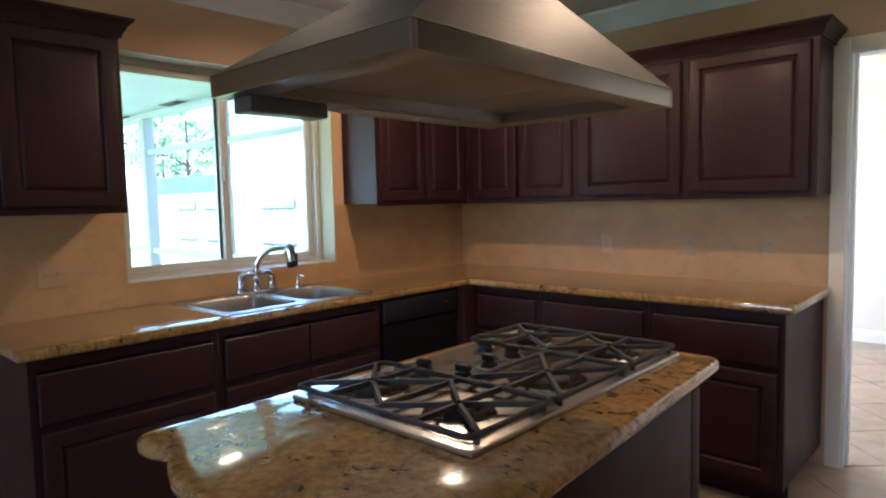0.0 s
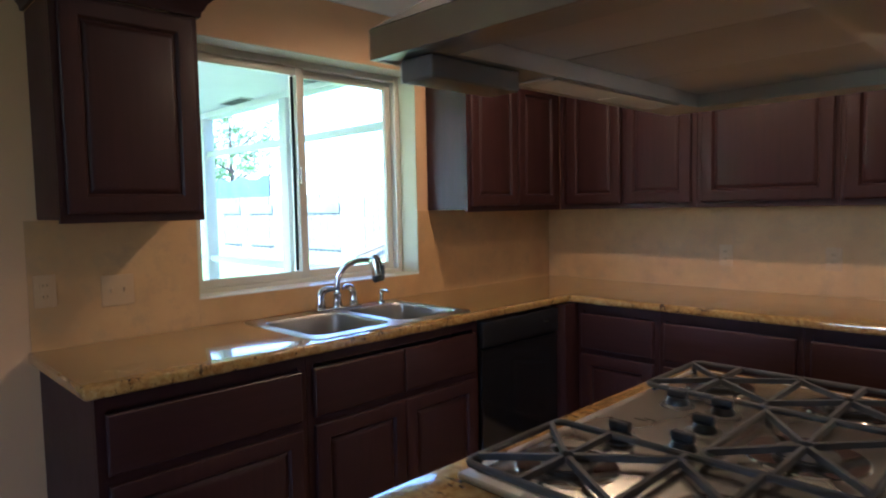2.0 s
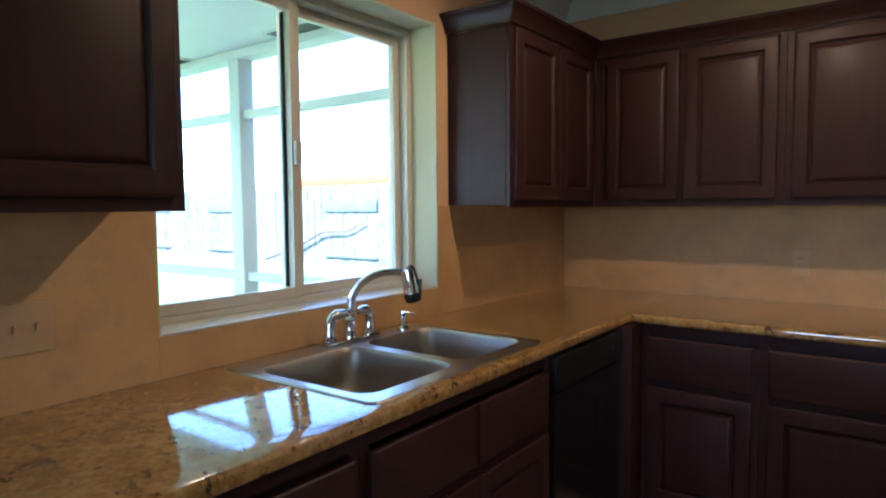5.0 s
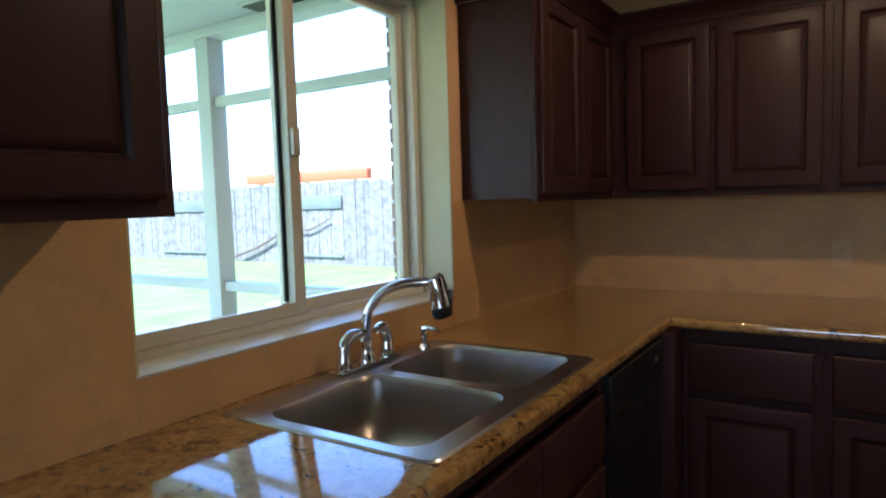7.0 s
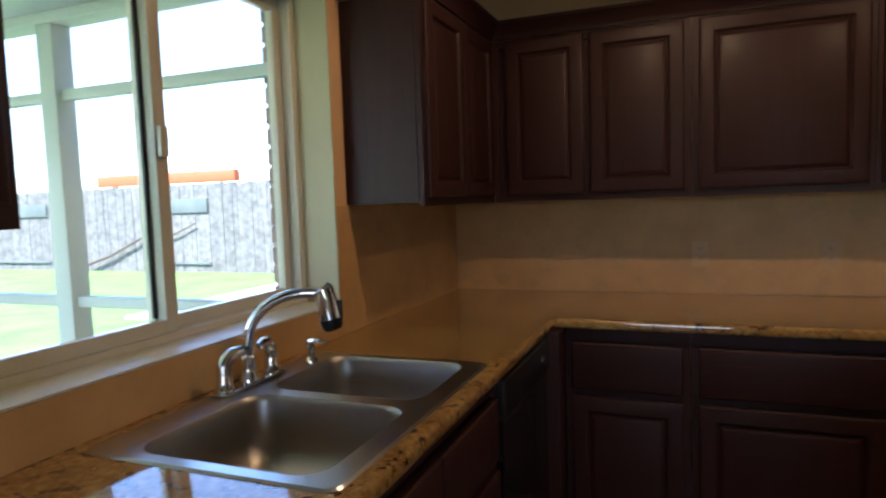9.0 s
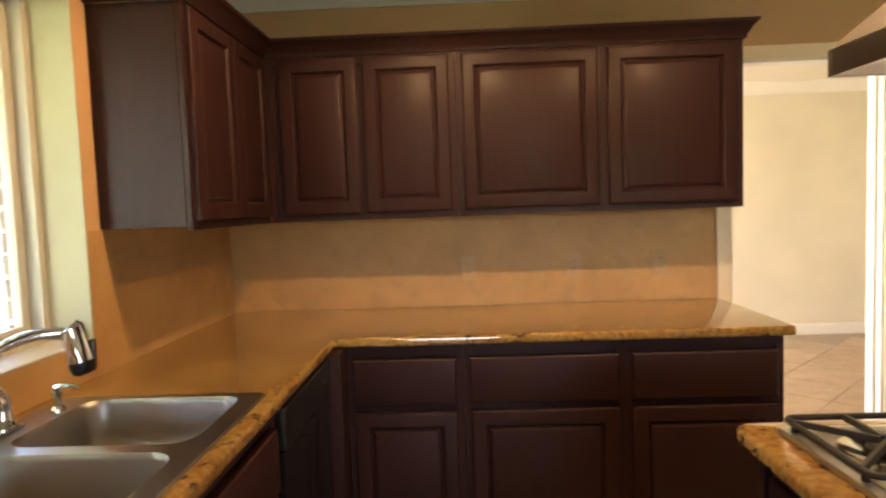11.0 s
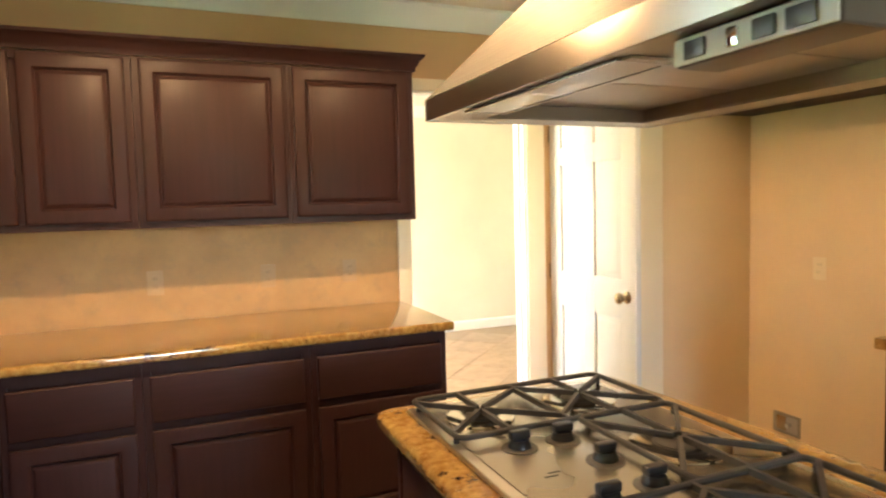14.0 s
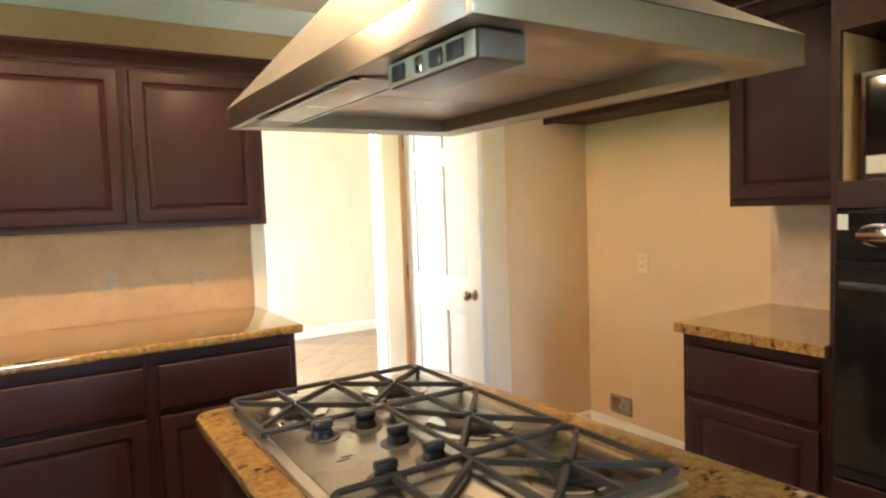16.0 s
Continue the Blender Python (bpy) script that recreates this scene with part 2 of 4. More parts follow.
def finish(bm, name, material, smooth=True):
    bmesh.ops.recalc_face_normals(bm, faces=bm.faces)
    me = bpy.data.meshes.new(name)
    bm.to_mesh(me)
    bm.free()
    me.materials.append(material)
    if smooth:
        me.shade_smooth()
        me.set_sharp_from_angle(angle=radians(32))
    return me


def part(name, bm, material, parent=None, label=""):
    ob = new(name, finish(bm, name, material))
    ob.parent = parent
    if label:
        ob["label"] = label
    return ob


def thing(name, label, category, group="", m=None):
    ob = new(name)
    ob.empty_display_size = 0.1
    if m is not None:
        ob.matrix_world = m
    return tagged(ob, label, category, group)


def setting(name, bm, material, label, category):
    return tagged(part(name, bm, material), label, category, "", "structure")


# heights and planes of the kitchen
W, N, E, S, H = -2.325, 4.40, 1.955, -3.0, 2.50
TOP = 0.915


# ---- structure ----
# window opening in the west wall, doorway in the north wall
WY0, WY1, WZ0, WZ1 = 1.968, 3.20, 1.03, 2.12
DX0, DX1, DZ = 0.14, 0.885, 2.06
TH = 0.20

bm = bmesh.new()
box(bm, W - TH, W, S, WY0, -0.02, H)
box(bm, W - TH, W, WY1, N + 0.12, -0.02, H)
box(bm, W - TH, W, WY0, WY1, -0.02, WZ0)
box(bm, W - TH, W, WY0, WY1, WZ1, H)
setting("wall_west", bm, WALL, "tan painted wall with a sliding window over the sink", "wall")
bm = bmesh.new()
box(bm, W, DX0, N, N + 0.12, -0.02, H)
box(bm, DX0, DX1, N, N + 0.12, DZ, H)
box(bm, DX1, 3.4, N, N + 0.12, -0.02, H)
setting("wall_north", bm, WALL, "tan painted wall with a doorway to the next room", "wall")
setting("wall_east", block(E, E + 0.12, S, N, -0.02, H), PALETAN, "pale tan painted wall behind the fridge alcove", "wall")
setting("wall_alcove", block(1.32, E, 3.76, N, -0.02, H), PALETAN, "pale tan wall return that closes the fridge alcove", "wall")
# Unseen wall; its window opening is added for the south fill lamp.
bm = bmesh.new()
box(bm, W - TH, -0.4, S - 0.12, S, -0.02, H)
box(bm, 1.0, E + 0.12, S - 0.12, S, -0.02, H)
box(bm, -0.4, 1.0, S - 0.12, S, 2.1, H)
box(bm, -0.4, 1.0, S - 0.12, S, -0.02, 0.9)
setting("wall_south", bm, CREAM, "unseen cream wall with an added window opening", "wall")
setting("ceiling", block(W - TH, E + 0.12, S - 0.12, N + 0.12, H, H + 0.1), CEIL, "pale textured ceiling", "ceiling")
# Unseen slab, added so its eaves keep sun out of the south opening.
setting("roof", block(W - TH, 4.2, S - 1.9, 8.3, H + 0.25, H + 0.4), BARK, "unseen dark roof slab, its eaves added to block the sun", "roof")
# next room
FX0, FX1, FY = -2.33, 3.4, 7.65
# Unseen wall, opened up for the fill lamp of the next room.
bm = bmesh.new()
box(bm, FX0 - 0.12, FX0, N + 0.12, 5.3, -0.02, H)
box(bm, FX0 - 0.12, FX0, 7.1, FY, -0.02, H)
box(bm, FX0 - 0.12, FX0, 5.3, 7.1, 2.15, H)
box(bm, FX0 - 0.12, FX0, 5.3, 7.1, -0.02, 0.65)
setting("wall_far_west", bm, CREAM, "unseen cream wall of the next room with an added window opening", "wall")
setting("wall_far_north", block(FX0 - 0.12, FX1 + 0.12, FY, FY + 0.12, -0.02, H), CREAM, "cream wall across the next room", "wall")
setting("wall_far_east", block(FX1, FX1 + 0.12, N + 0.12, FY, -0.02, H), CREAM, "cream side wall of the next room", "wall")
setting("ceiling_far", block(FX0 - 0.12, FX1 + 0.12, N + 0.12, FY + 0.12, H, H + 0.1), CEIL, "pale ceiling of the next room", "ceiling")
setting("floor", block(W - TH, FX1 + 0.12, S - 0.12, FY + 0.12, -0.06, -0.004), GROUT, "beige stone tile floor laid on the diagonal", "floor")


def moulding(bm, a, b, normal, profile):
    """Sweep a profile of (out, up) along the line a-b; normal points into the room."""
    a, b, n = Vector(a), Vector(b), Vector(normal)
    lo = [bm.verts.new(a + n * o + Vector((0, 0, u))) for o, u in profile]
    hi = [bm.verts.new(b + n * o + Vector((0, 0, u))) for o, u in profile]
    k = len(profile)
    for i in range(k):
        bm.faces.new((lo[i], lo[(i + 1) % k], hi[(i + 1) % k], hi[i]))
    bm.faces.new(lo)
    bm.faces.new(hi[::-1])
    return bm


COVE = [(0.0, -0.115), (0.012, -0.115), (0.016, -0.1), (0.022, -0.09), (0.035, -0.07), (0.058, -0.042), (0.075, -0.028), (0.082, -0.02), (0.09, -0.016), (0.092, 0.0), (0.0, 0.0)]
for nm, a, b, n in (("west", (W, S, H), (W, N, H), (1, 0, 0)), ("north", (W, N, H), (1.32, N, H), (0, -1, 0)),
                    ("east", (E, S, H), (E, 3.76, H), (-1, 0, 0)), ("alcove_side", (1.32, 3.76, H), (E, 3.76, H), (0, -1, 0)),
                    ("alcove_end", (1.32, 3.76, H), (1.32, N, H), (-1, 0, 0)), ("south", (W, S, H), (E, S, H), (0, 1, 0)),
                    ("far_north", (FX0, FY, H), (FX1, FY, H), (0, -1, 0)), ("far_east", (FX1, N + 0.12, H), (FX1, FY, H), (-1, 0, 0))):
    setting("crown_moulding_" + nm, moulding(bmesh.new(), a, b, n, COVE), WHITE, "white painted crown moulding under the ceiling", "crown moulding")
BASEP = [(0.0, 0.0), (0.014, 0.0), (0.014, 0.085), (0.011, 0.098), (0.006, 0.106), (0.0, 0.11)]
for nm, a, b, n in (("far_north", (FX0, FY, 0), (FX1, FY, 0), (0, -1, 0)), ("far_east", (FX1, N + 0.12, 0), (FX1, FY, 0), (-1, 0, 0)),
                    ("alcove_side", (1.32, 3.76, 0), (E, 3.76, 0), (0, -1, 0)), ("alcove_end", (1.32, 3.76, 0), (1.32, N, 0), (-1, 0, 0)),
                    ("alcove_back", (E, 2.61, 0), (E, 3.76, 0), (-1, 0, 0)), ("west", (W, S, 0), (W, 1.36, 0), (1, 0, 0))):
    setting("baseboard_" + nm, moulding(bmesh.new(), a, b, n, BASEP), WHITE, "white painted baseboard", "baseboard")

setting("trim_wall_end", block(1.15, 1.3185, 3.742, 3.7585, 0.0, 2.08, 0.004), WALLEND, "cream casing board on the wall end beside the alcove", "trim")
# doorway casing and lining
for side, y0, y1, mat, text in (("kitchen", N - 0.018, N - 0.001, WALLEND, "cream painted casing round the doorway"), ("far", N + 0.121, N + 0.138, WHITE, "white painted casing round the doorway")):
    bm = bmesh.new()
    for x0, x1 in ((DX0 - 0.065, DX0 + 0.005), (DX1 - 0.005, DX1 + 0.115)):
        box(bm, x0, x1, y0, y1, 0, DZ + 0.06, 0.005)
    box(bm, DX0 + 0.006, DX1 - 0.006, y0 + 0.0005, y1 - 0.0005, DZ - 0.005, DZ + 0.0595, 0.005)
    setting("trim_doorway_" + side, bm, mat, text, "door trim")
bm = bmesh.new()
box(bm, DX0 + 0.001, DX0 + 0.016, N, N + 0.12, 0, DZ - 0.001)
box(bm, DX1 - 0.016, DX1 - 0.001, N, N + 0.12, 0, DZ - 0.001)
box(bm, DX0 + 0.017, DX1 - 0.017, N, N + 0.12, DZ - 0.016, DZ - 0.001)
box(bm, DX0 + 0.016, DX0 + 0.028, N + 0.045, N + 0.085, 0, DZ - 0.016)
box(bm, DX1 - 0.028, DX1 - 0.016, N + 0.045, N + 0.085, 0, DZ - 0.016)
setting("trim_door_lining", bm, WHITE, "white door lining with a stop strip", "door trim")


# ---- raised panels, doors ----
def raised(bm, x0, x1, z0, z1, y, rings):
    """A front in the plane y facing -y: rings of (inset, forward) from the rim to the middle."""
    loops = []
    for ins, f in rings:
        loops.append([bm.verts.new(p) for p in ((x0 + ins, y - f, z0 + ins), (x1 - ins, y - f, z0 + ins), (x1 - ins, y - f, z1 - ins), (x0 + ins, y - f, z1 - ins))])
    for p, q in zip(loops, loops[1:]):
        for i in range(4):
            bm.faces.new((p[i], p[(i + 1) % 4], q[(i + 1) % 4], q[i]))
    bm.faces.new(loops[-1])
    bm.faces.new(loops[0][::-1])
    return bm


DOOR = [(0, 0.0), (0, 0.015), (0.004, 0.019), (0.010, 0.021), (0.054, 0.021), (0.058, 0.018), (0.061, 0.012), (0.063, 0.009), (0.066, 0.009), (0.070, 0.0125), (0.083, 0.0185), (0.086, 0.0195)]
DRAWER = [(0, 0.0), (0, 0.013), (0.005, 0.018), (0.018, 0.021), (0.022, 0.022)]


def cabinet_door(parent, x0, x1, z0, z1, y):
    return part("door", raised(bmesh.new(), x0, x1, z0, z1, y, DOOR), WOODV, parent)


def drawer_front(parent, x0, x1, z0, z1, y, mat):
    return part("drawer_front", raised(bmesh.new(), x0, x1, z0, z1, y, DRAWER), mat, parent)


def facing(x, y, direction):
    return pose(x, y, 0, 0, 0, {"south": 0, "east": 90, "west": -90}[direction])


def frame_of(bm, x0, x1, z0, z1, y0, y1, stile, rails):
    box(bm, x0, x0 + stile, y0, y1, z0, z1)
    box(bm, x1 - stile, x1, y0, y1, z0, z1)
    for a, b in rails:
        box(bm, x0 + stile, x1 - stile, y0 + 0.0005, y1, a, b)
    return bm


def base_cabinet(m, w, depth, layout, label, grain, top=0.874):
    """Local x along the front from 0 to w, the face frame at y = 0, the back at y = depth."""
    c = thing("base_cabinet", label, "cabinet", "base cabinets", m)
    part("body", block(0.001, w - 0.001, 0.02, depth, 0.1, top, 0.001, 1), WOODV, c)
    part("toe_kick", block(0.001, w - 0.001, 0.075, 0.09, 0.0, 0.099), WOODV, c)
    part("face_frame", frame_of(bmesh.new(), 0.001, w - 0.001, 0.1, 0.874, 0.0, 0.019, 0.03, ((0.1, 0.135), (0.606, 0.645), (0.835, 0.874))), WOODV, c)
    n = 2 if w > 0.75 else 1
    dw = (w - 0.05) / n
    for i in range(n):
        a, b = 0.025 + i * dw + 0.002, 0.025 + (i + 1) * dw - 0.002
        if layout == "drawers":
            for z0, z1 in ((0.13, 0.36), (0.375, 0.62), (0.64, 0.82)):
                drawer_front(c, a, b, z0, z1, -0.001, grain)
        else:
            drawer_front(c, a, b, 0.642, 0.822, -0.001, grain)
            cabinet_door(c, a, b, 0.125, 0.612, -0.001)
    return c


def wall_cabinet(m, w, depth, z0, z1, doors, label, grain):
    c = thing("wall_cabinet", label, "cabinet", "wall cabinets", m)
    part("body", block(0.001, w - 0.001, 0.02, depth, z0 + 0.012, z1, 0.001, 1), WOODV, c)
    part("face_frame", frame_of(bmesh.new(), 0.001, w - 0.001, z0, z1, 0.0, 0.019, 0.03, ((z0, z0 + 0.034), (z1 - 0.034, z1))), WOODV, c)
    for a, b in doors:
        cabinet_door(c, a, b, z0 + 0.03, z1 - 0.012, -0.001)
    return c


CROWN = [(0.0, 0.0), (0.012, 0.0), (0.014, 0.016), (0.022, 0.026), (0.03, 0.044), (0.046, 0.06), (0.050, 0.062), (0.054, 0.075), (0.0, 0.075)]


def crown_run(label, pts, grain):
    """A mitred cornice along a plan line with the room on its left-hand side."""
    P = [Vector((x, y)) for x, y, z in pts]
    z = pts[0][2]
    bm = bmesh.new()
    rings = []
    for i, p in enumerate(P):
        ns = []
        for a, b in ((i - 1, i), (i, i + 1)):
            if 0 <= a and b < len(P):
                d = (P[b] - P[a]).normalized()
                ns.append(Vector((-d.y, d.x)))
        n = ns[0] if len(ns) == 1 else (ns[0] + ns[1]) / (1 + ns[0].dot(ns[1]))
        rings.append([bm.verts.new((p.x + n.x * o, p.y + n.y * o, z + u)) for o, u in CROWN])
    k = len(CROWN)
    for a, b in zip(rings, rings[1:]):
        for i in range(k):
            bm.faces.new((a[i], a[(i + 1) % k], b[(i + 1) % k], b[i]))
    bm.faces.new(rings[0])
    bm.faces.new(rings[-1][::-1])
    return tagged(part("cabinet_cornice", bm, grain), label, "cornice", "cabinet cornices")


# ---- west run ----
UF, BF = -2.018, -1.698       # west face frames of wall and base cabinets
UZ0, UZ1 = 1.364, 2.088
m = lambda y: facing(BF, y, "east")
base_cabinet(m(1.385), 0.69, BF - W - 0.003, "door", "dark cherry base cabinet with a drawer over a door", WOODHY)
base_cabinet(m(2.075), 0.91, BF - W - 0.003, "door", "dark cherry sink base cabinet with two doors", WOODHY, 0.70)
dish = thing("dishwasher", "black built-in dishwasher beside the corner cabinet", "dishwasher", "", facing(BF, 2.985, "east"))
part("body", block(0.004, 0.596, 0.01, 0.55, 0.1, 0.86, 0.004), BLACK, dish)
part("door", block(0.006, 0.594, -0.022, 0.008, 0.13, 0.735, 0.008, 3), GLOSSBLACK, dish)
panel = part("control_panel", block(0.006, 0.594, -0.03, 0.008, 0.742, 0.862, 0.008, 3), BLACK, dish)
part("latch", block(0.47, 0.50, -0.037, -0.0305, 0.80, 0.815, 0.003), STEEL, panel, "small steel latch")
part("toe_panel", block(0.01, 0.59, 0.05, 0.065, 0.0, 0.12), BLACK, dish)
corner = thing("base_cabinet", "dark cherry blind corner base cabinet", "cabinet", "base cabinets")
part("body", block(W + 0.003, BF - 0.002, 3.587, N - 0.003, 0.1, 0.874), WOODV, corner)
part("filler", block(BF - 0.002, -1.631, 3.587, 3.70, 0.1, 0.874, 0.002), WOODV, corner)
wall_cabinet(facing(UF, 1.405, "east"), 0.468, UF - W - 0.003, UZ0, UZ1, [(0.022, 0.446)], "dark cherry wall cabinet with one raised-panel door", WOODHY)
wall_cabinet(facing(UF, 3.274, "east"), 0.824, UF - W - 0.003, UZ0, UZ1, [(0.022, 0.40), (0.408, 0.775)], "dark cherry wall cabinet with two raised-panel doors", WOODHY)
crown_run("dark cherry cornice on the short wall cabinet", [(W + 0.002, 1.873, UZ1 + 0.001), (UF, 1.873, UZ1 + 0.001), (UF, 1.405, UZ1 + 0.001), (W + 0.002, 1.405, UZ1 + 0.001)], WOODHY)

# ---- north run ----
NBF, NUF = 3.705, 4.10
for x0, x1 in ((-1.63, -1.173), (-1.173, -0.547), (-0.547, 0.057)):
    base_cabinet(facing(x0, NBF, "south"), x1 - x0, N - NBF - 0.003, "door", "dark cherry base cabinet with a drawer over a door", WOODH)
for x0, x1, doors in ((UF + 0.002, -1.17, [(0.066, 0.412), (0.438, 0.818)]), (-1.17, -0.528, [(0.028, 0.62)]), (-0.528, 0.079, [(0.02, 0.576)])):
    wall_cabinet(facing(x0, NUF, "south"), x1 - x0, N - NUF - 0.003, UZ0, UZ1, doors, "dark cherry wall cabinet with raised-panel doors" if len(doors) > 1 else "dark cherry wall cabinet with a wide raised-panel door", WOODH)
crown_run("dark cherry cornice along the wall cabinets", [(0.079, N - 0.002, UZ1 + 0.001), (0.079, NUF, UZ1 + 0.001), (UF, NUF, UZ1 + 0.001), (UF, 3.274, UZ1 + 0.001), (W + 0.002, 3.274, UZ1 + 0.001)], WOODH)


# ---- granite tops ----
def slab(bm, xs, ys, keep, z0, z1):
    """Solid slab out of the cells of a plan grid."""
    grid = {}

    def vert(i, j):
        if (i, j) not in grid:
            grid[(i, j)] = bm.verts.new((xs[i], ys[j], z1))
        return grid[(i, j)]

    faces = [bm.faces.new((vert(i, j), vert(i + 1, j), vert(i + 1, j + 1), vert(i, j + 1)))
             for i in range(len(xs) - 1) for j in range(len(ys) - 1) if keep(i, j)]
    out = bmesh.ops.extrude_face_region(bm, geom=faces)
    for v in out["geom"]:
        if isinstance(v, bmesh.types.BMVert):
            v.co.z = z0
    bmesh.ops.recalc_face_normals(bm, faces=bm.faces)
    return bm


def round_edges(bm, pick, offset, segs=4):
    es = [e for e in bm.edges if len(e.link_faces) == 2 and e.calc_face_angle(0) > 0.6 and pick(*[v.co for v in e.verts])]
    bmesh.ops.bevel(bm, geom=es, offset=offset, segments=segs, profile=0.5, affect="EDGES")
    return bm


CF, CN = -1.665, 3.676
SX0, SX1, SY0, SY1 = -2.235, -1.735, 2.155, 2.952
bm = slab(bmesh.new(), [W + 0.001, SX0, SX1, CF, 0.092], [1.352, SY0, SY1, CN, N - 0.001],
          lambda i, j: (j == 3) if i == 3 else not (i == 1 and j == 1), 0.876, TOP)
front = lambda a, b: (abs(a.x - CF) < 1e-4 and abs(b.x - CF) < 1e-4 and min(a.y, b.y) < CN) or (abs(a.y - CN) < 1e-4 and abs(b.y - CN) < 1e-4 and min(a.x, b.x) >= CF - 1e-4) \
    or (a.x > 0.07 and b.x > 0.07) or (a.y < 1.36 and b.y < 1.36)
round_edges(bm, front, 0.011, 3)
tagged(part("worktop", bm, GRANITE), "polished gold granite worktop running round the corner", "worktop", "granite worktops")
bm = block(1.272, E - 0.001, 2.022, 2.61, 0.876, TOP, 0.0)
round_edges(bm, lambda a, b: (a.x < 1.3 and b.x < 1.3) or (a.y > 2.6 and b.y > 2.6), 0.011, 3)
tagged(part("worktop", bm, GRANITE), "short polished gold granite worktop beside the oven tower", "worktop", "granite worktops")

# ---- island ----
IX0, IX1, IY1 = -0.580, 0.148, 2.662
IC = (IX0 + IX1) / 2


def arc(cx, cy, r, a0, a1, n):
    return [(cx + r * math.cos(radians(a0 + (a1 - a0) * i / n)), cy + r * math.sin(radians(a0 + (a1 - a0) * i / n))) for i in range(n + 1)]


half = arc(IX0 + 0.045, IY1 - 0.045, 0.045, 90, 180, 5) + arc(IX0 + 0.035, 1.325, 0.035, 180, 270, 5)
half += [(IX0 + 0.075, 1.292), (IX0 + 0.105, 1.304), (IX0 + 0.135, 1.304), (IX0 + 0.165, 1.291), (IX0 + 0.21, 1.270), (IX0 + 0.27, 1.252), (IX0 + 0.32, 1.245)]
outline = half + [(2 * IC - x + 0.055 * (IY1 - y), y) for x, y in half[::-1]]
bm = prism(bmesh.new(), outline, 0.876, TOP)
bmesh.ops.recalc_face_normals(bm, faces=bm.faces)
round_edges(bm, lambda a, b: abs(a.z - b.z) < 1e-5, 0.013, 3)
tagged(part("island_worktop", bm, GRANITE), "polished gold granite island top with a scalloped end", "worktop", "granite worktops")
isl = thing("kitchen_island", "dark cherry kitchen island under a granite top", "island")
part("body", block(-0.515, 0.085, 1.36, 2.60, 0.1, 0.874, 0.002, 1), WOODV, isl)
part("plinth", block(-0.46, 0.085, 1.40, 2.58, 0.0, 0.099), WOODV, isl)
part("end_panel", block(0.0855, 0.094, 1.355, 2.565, 0.004, 0.873, 0.002), WOODV, isl, "plain dark side panel")
part("corner_post", block(0.05, 0.096, 2.566, 2.625, 0.0, 0.873, 0.004), WOODV, isl)
part("corner_post", block(-0.53, -0.485, 2.601, 2.625, 0.0, 0.873, 0.004), WOODV, isl)
for i in range(3):
    y0 = 1.40 + i * 0.40
    d = part("door", raised(bmesh.new(), 0, 0.38, 0.125, 0.612, 0, DOOR), WOODV, isl)
    d.matrix_world = pose(-0.516, y0 + 0.38, 0, 0, 0, -90)
    d = part("drawer_front", raised(bmesh.new(), 0, 0.38, 0.642, 0.822, 0, DRAWER), WOODHY, isl)
    d.matrix_world = pose(-0.516, y0 + 0.38, 0, 0, 0, -90)

# ---- east side ----
base_cabinet(facing(1.305, 2.59, "west"), 0.568, E - 1.305 - 0.003, "door", "dark cherry base cabinet with a drawer beside the alcove", WOODHY)
wall_cabinet(facing(1.64, 2.60, "west"), 0.578, E - 1.64 - 0.003, 1.373, 2.2, [(0.02, 0.558)], "dark cherry wall cabinet next to the oven tower", WOODHY)
wall_cabinet(facing(1.615, 3.757, "west"), 1.155, E - 1.615 - 0.003, 1.866, 2.2, [(0.02, 0.57), (0.585, 1.135)], "dark cherry cabinet above the empty fridge alcove", WOODHY)
crown_run("dark cherry cornice over the alcove cabinets", [(1.615, 2.023, 2.201), (1.615, 3.757, 2.201)], WOODHY)
TY0, TY1 = 1.26, 2.02
tower = thing("oven_tower", "tall dark cherry cabinet with a microwave niche and oven", "cabinet")
part("side_panel", block(1.30, E - 0.003, TY1 - 0.018, TY1, 0.0, 2.28, 0.001, 1), WOODV, tower)
part("side_panel", block(1.30, E - 0.003, TY0, TY0 + 0.018, 0.0, 2.28, 0.001, 1), WOODV, tower)
part("face_frame", box(box(box(box(bmesh.new(), 1.30, 1.32, TY0 + 0.019, TY1 - 0.019, 1.93, 2.05), 1.30, 1.32, TY0 + 0.019, TY1 - 0.019, 1.37, 1.455), 1.30, 1.32, TY1 - 0.026, TY1 - 0.019, 1.455, 1.93), 1.30, 1.32, TY0 + 0.019, TY0 + 0.05, 1.455, 1.93), WOODV, tower)
part("niche_floor", block(1.321, E - 0.01, TY0 + 0.019, TY1 - 0.019, 1.44, 1.455), MAPLE, tower)
part("niche_side", block(1.321, E - 0.011, TY1 - 0.028, TY1 - 0.0185, 1.456, 1.929), MAPLE, tower, "pale maple niche lining")
part("niche_back", block(E - 0.02, E - 0.011, TY0 + 0.019, TY1 - 0.029, 1.456, 1.929), MAPLE, tower, "pale maple niche lining")
part("niche_top", block(1.321, E - 0.01, TY0 + 0.019, TY1 - 0.019, 1.93, 1.945), WOODH, tower)
part("drawer_front", raised(bmesh.new(), 0, TY1 - TY0 - 0.04, 0.12, 0.48, 0, DRAWER), WOODHY, tower).matrix_world = pose(1.30, TY1 - 0.02, 0, 0, 0, -90)
for k in range(2):
    part("door", raised(bmesh.new(), 0, 0.355, 2.05, 2.27, 0, DOOR), WOODV, tower).matrix_world = pose(1.30, TY1 - 0.02 - k * 0.36, 0, 0, 0, -90)
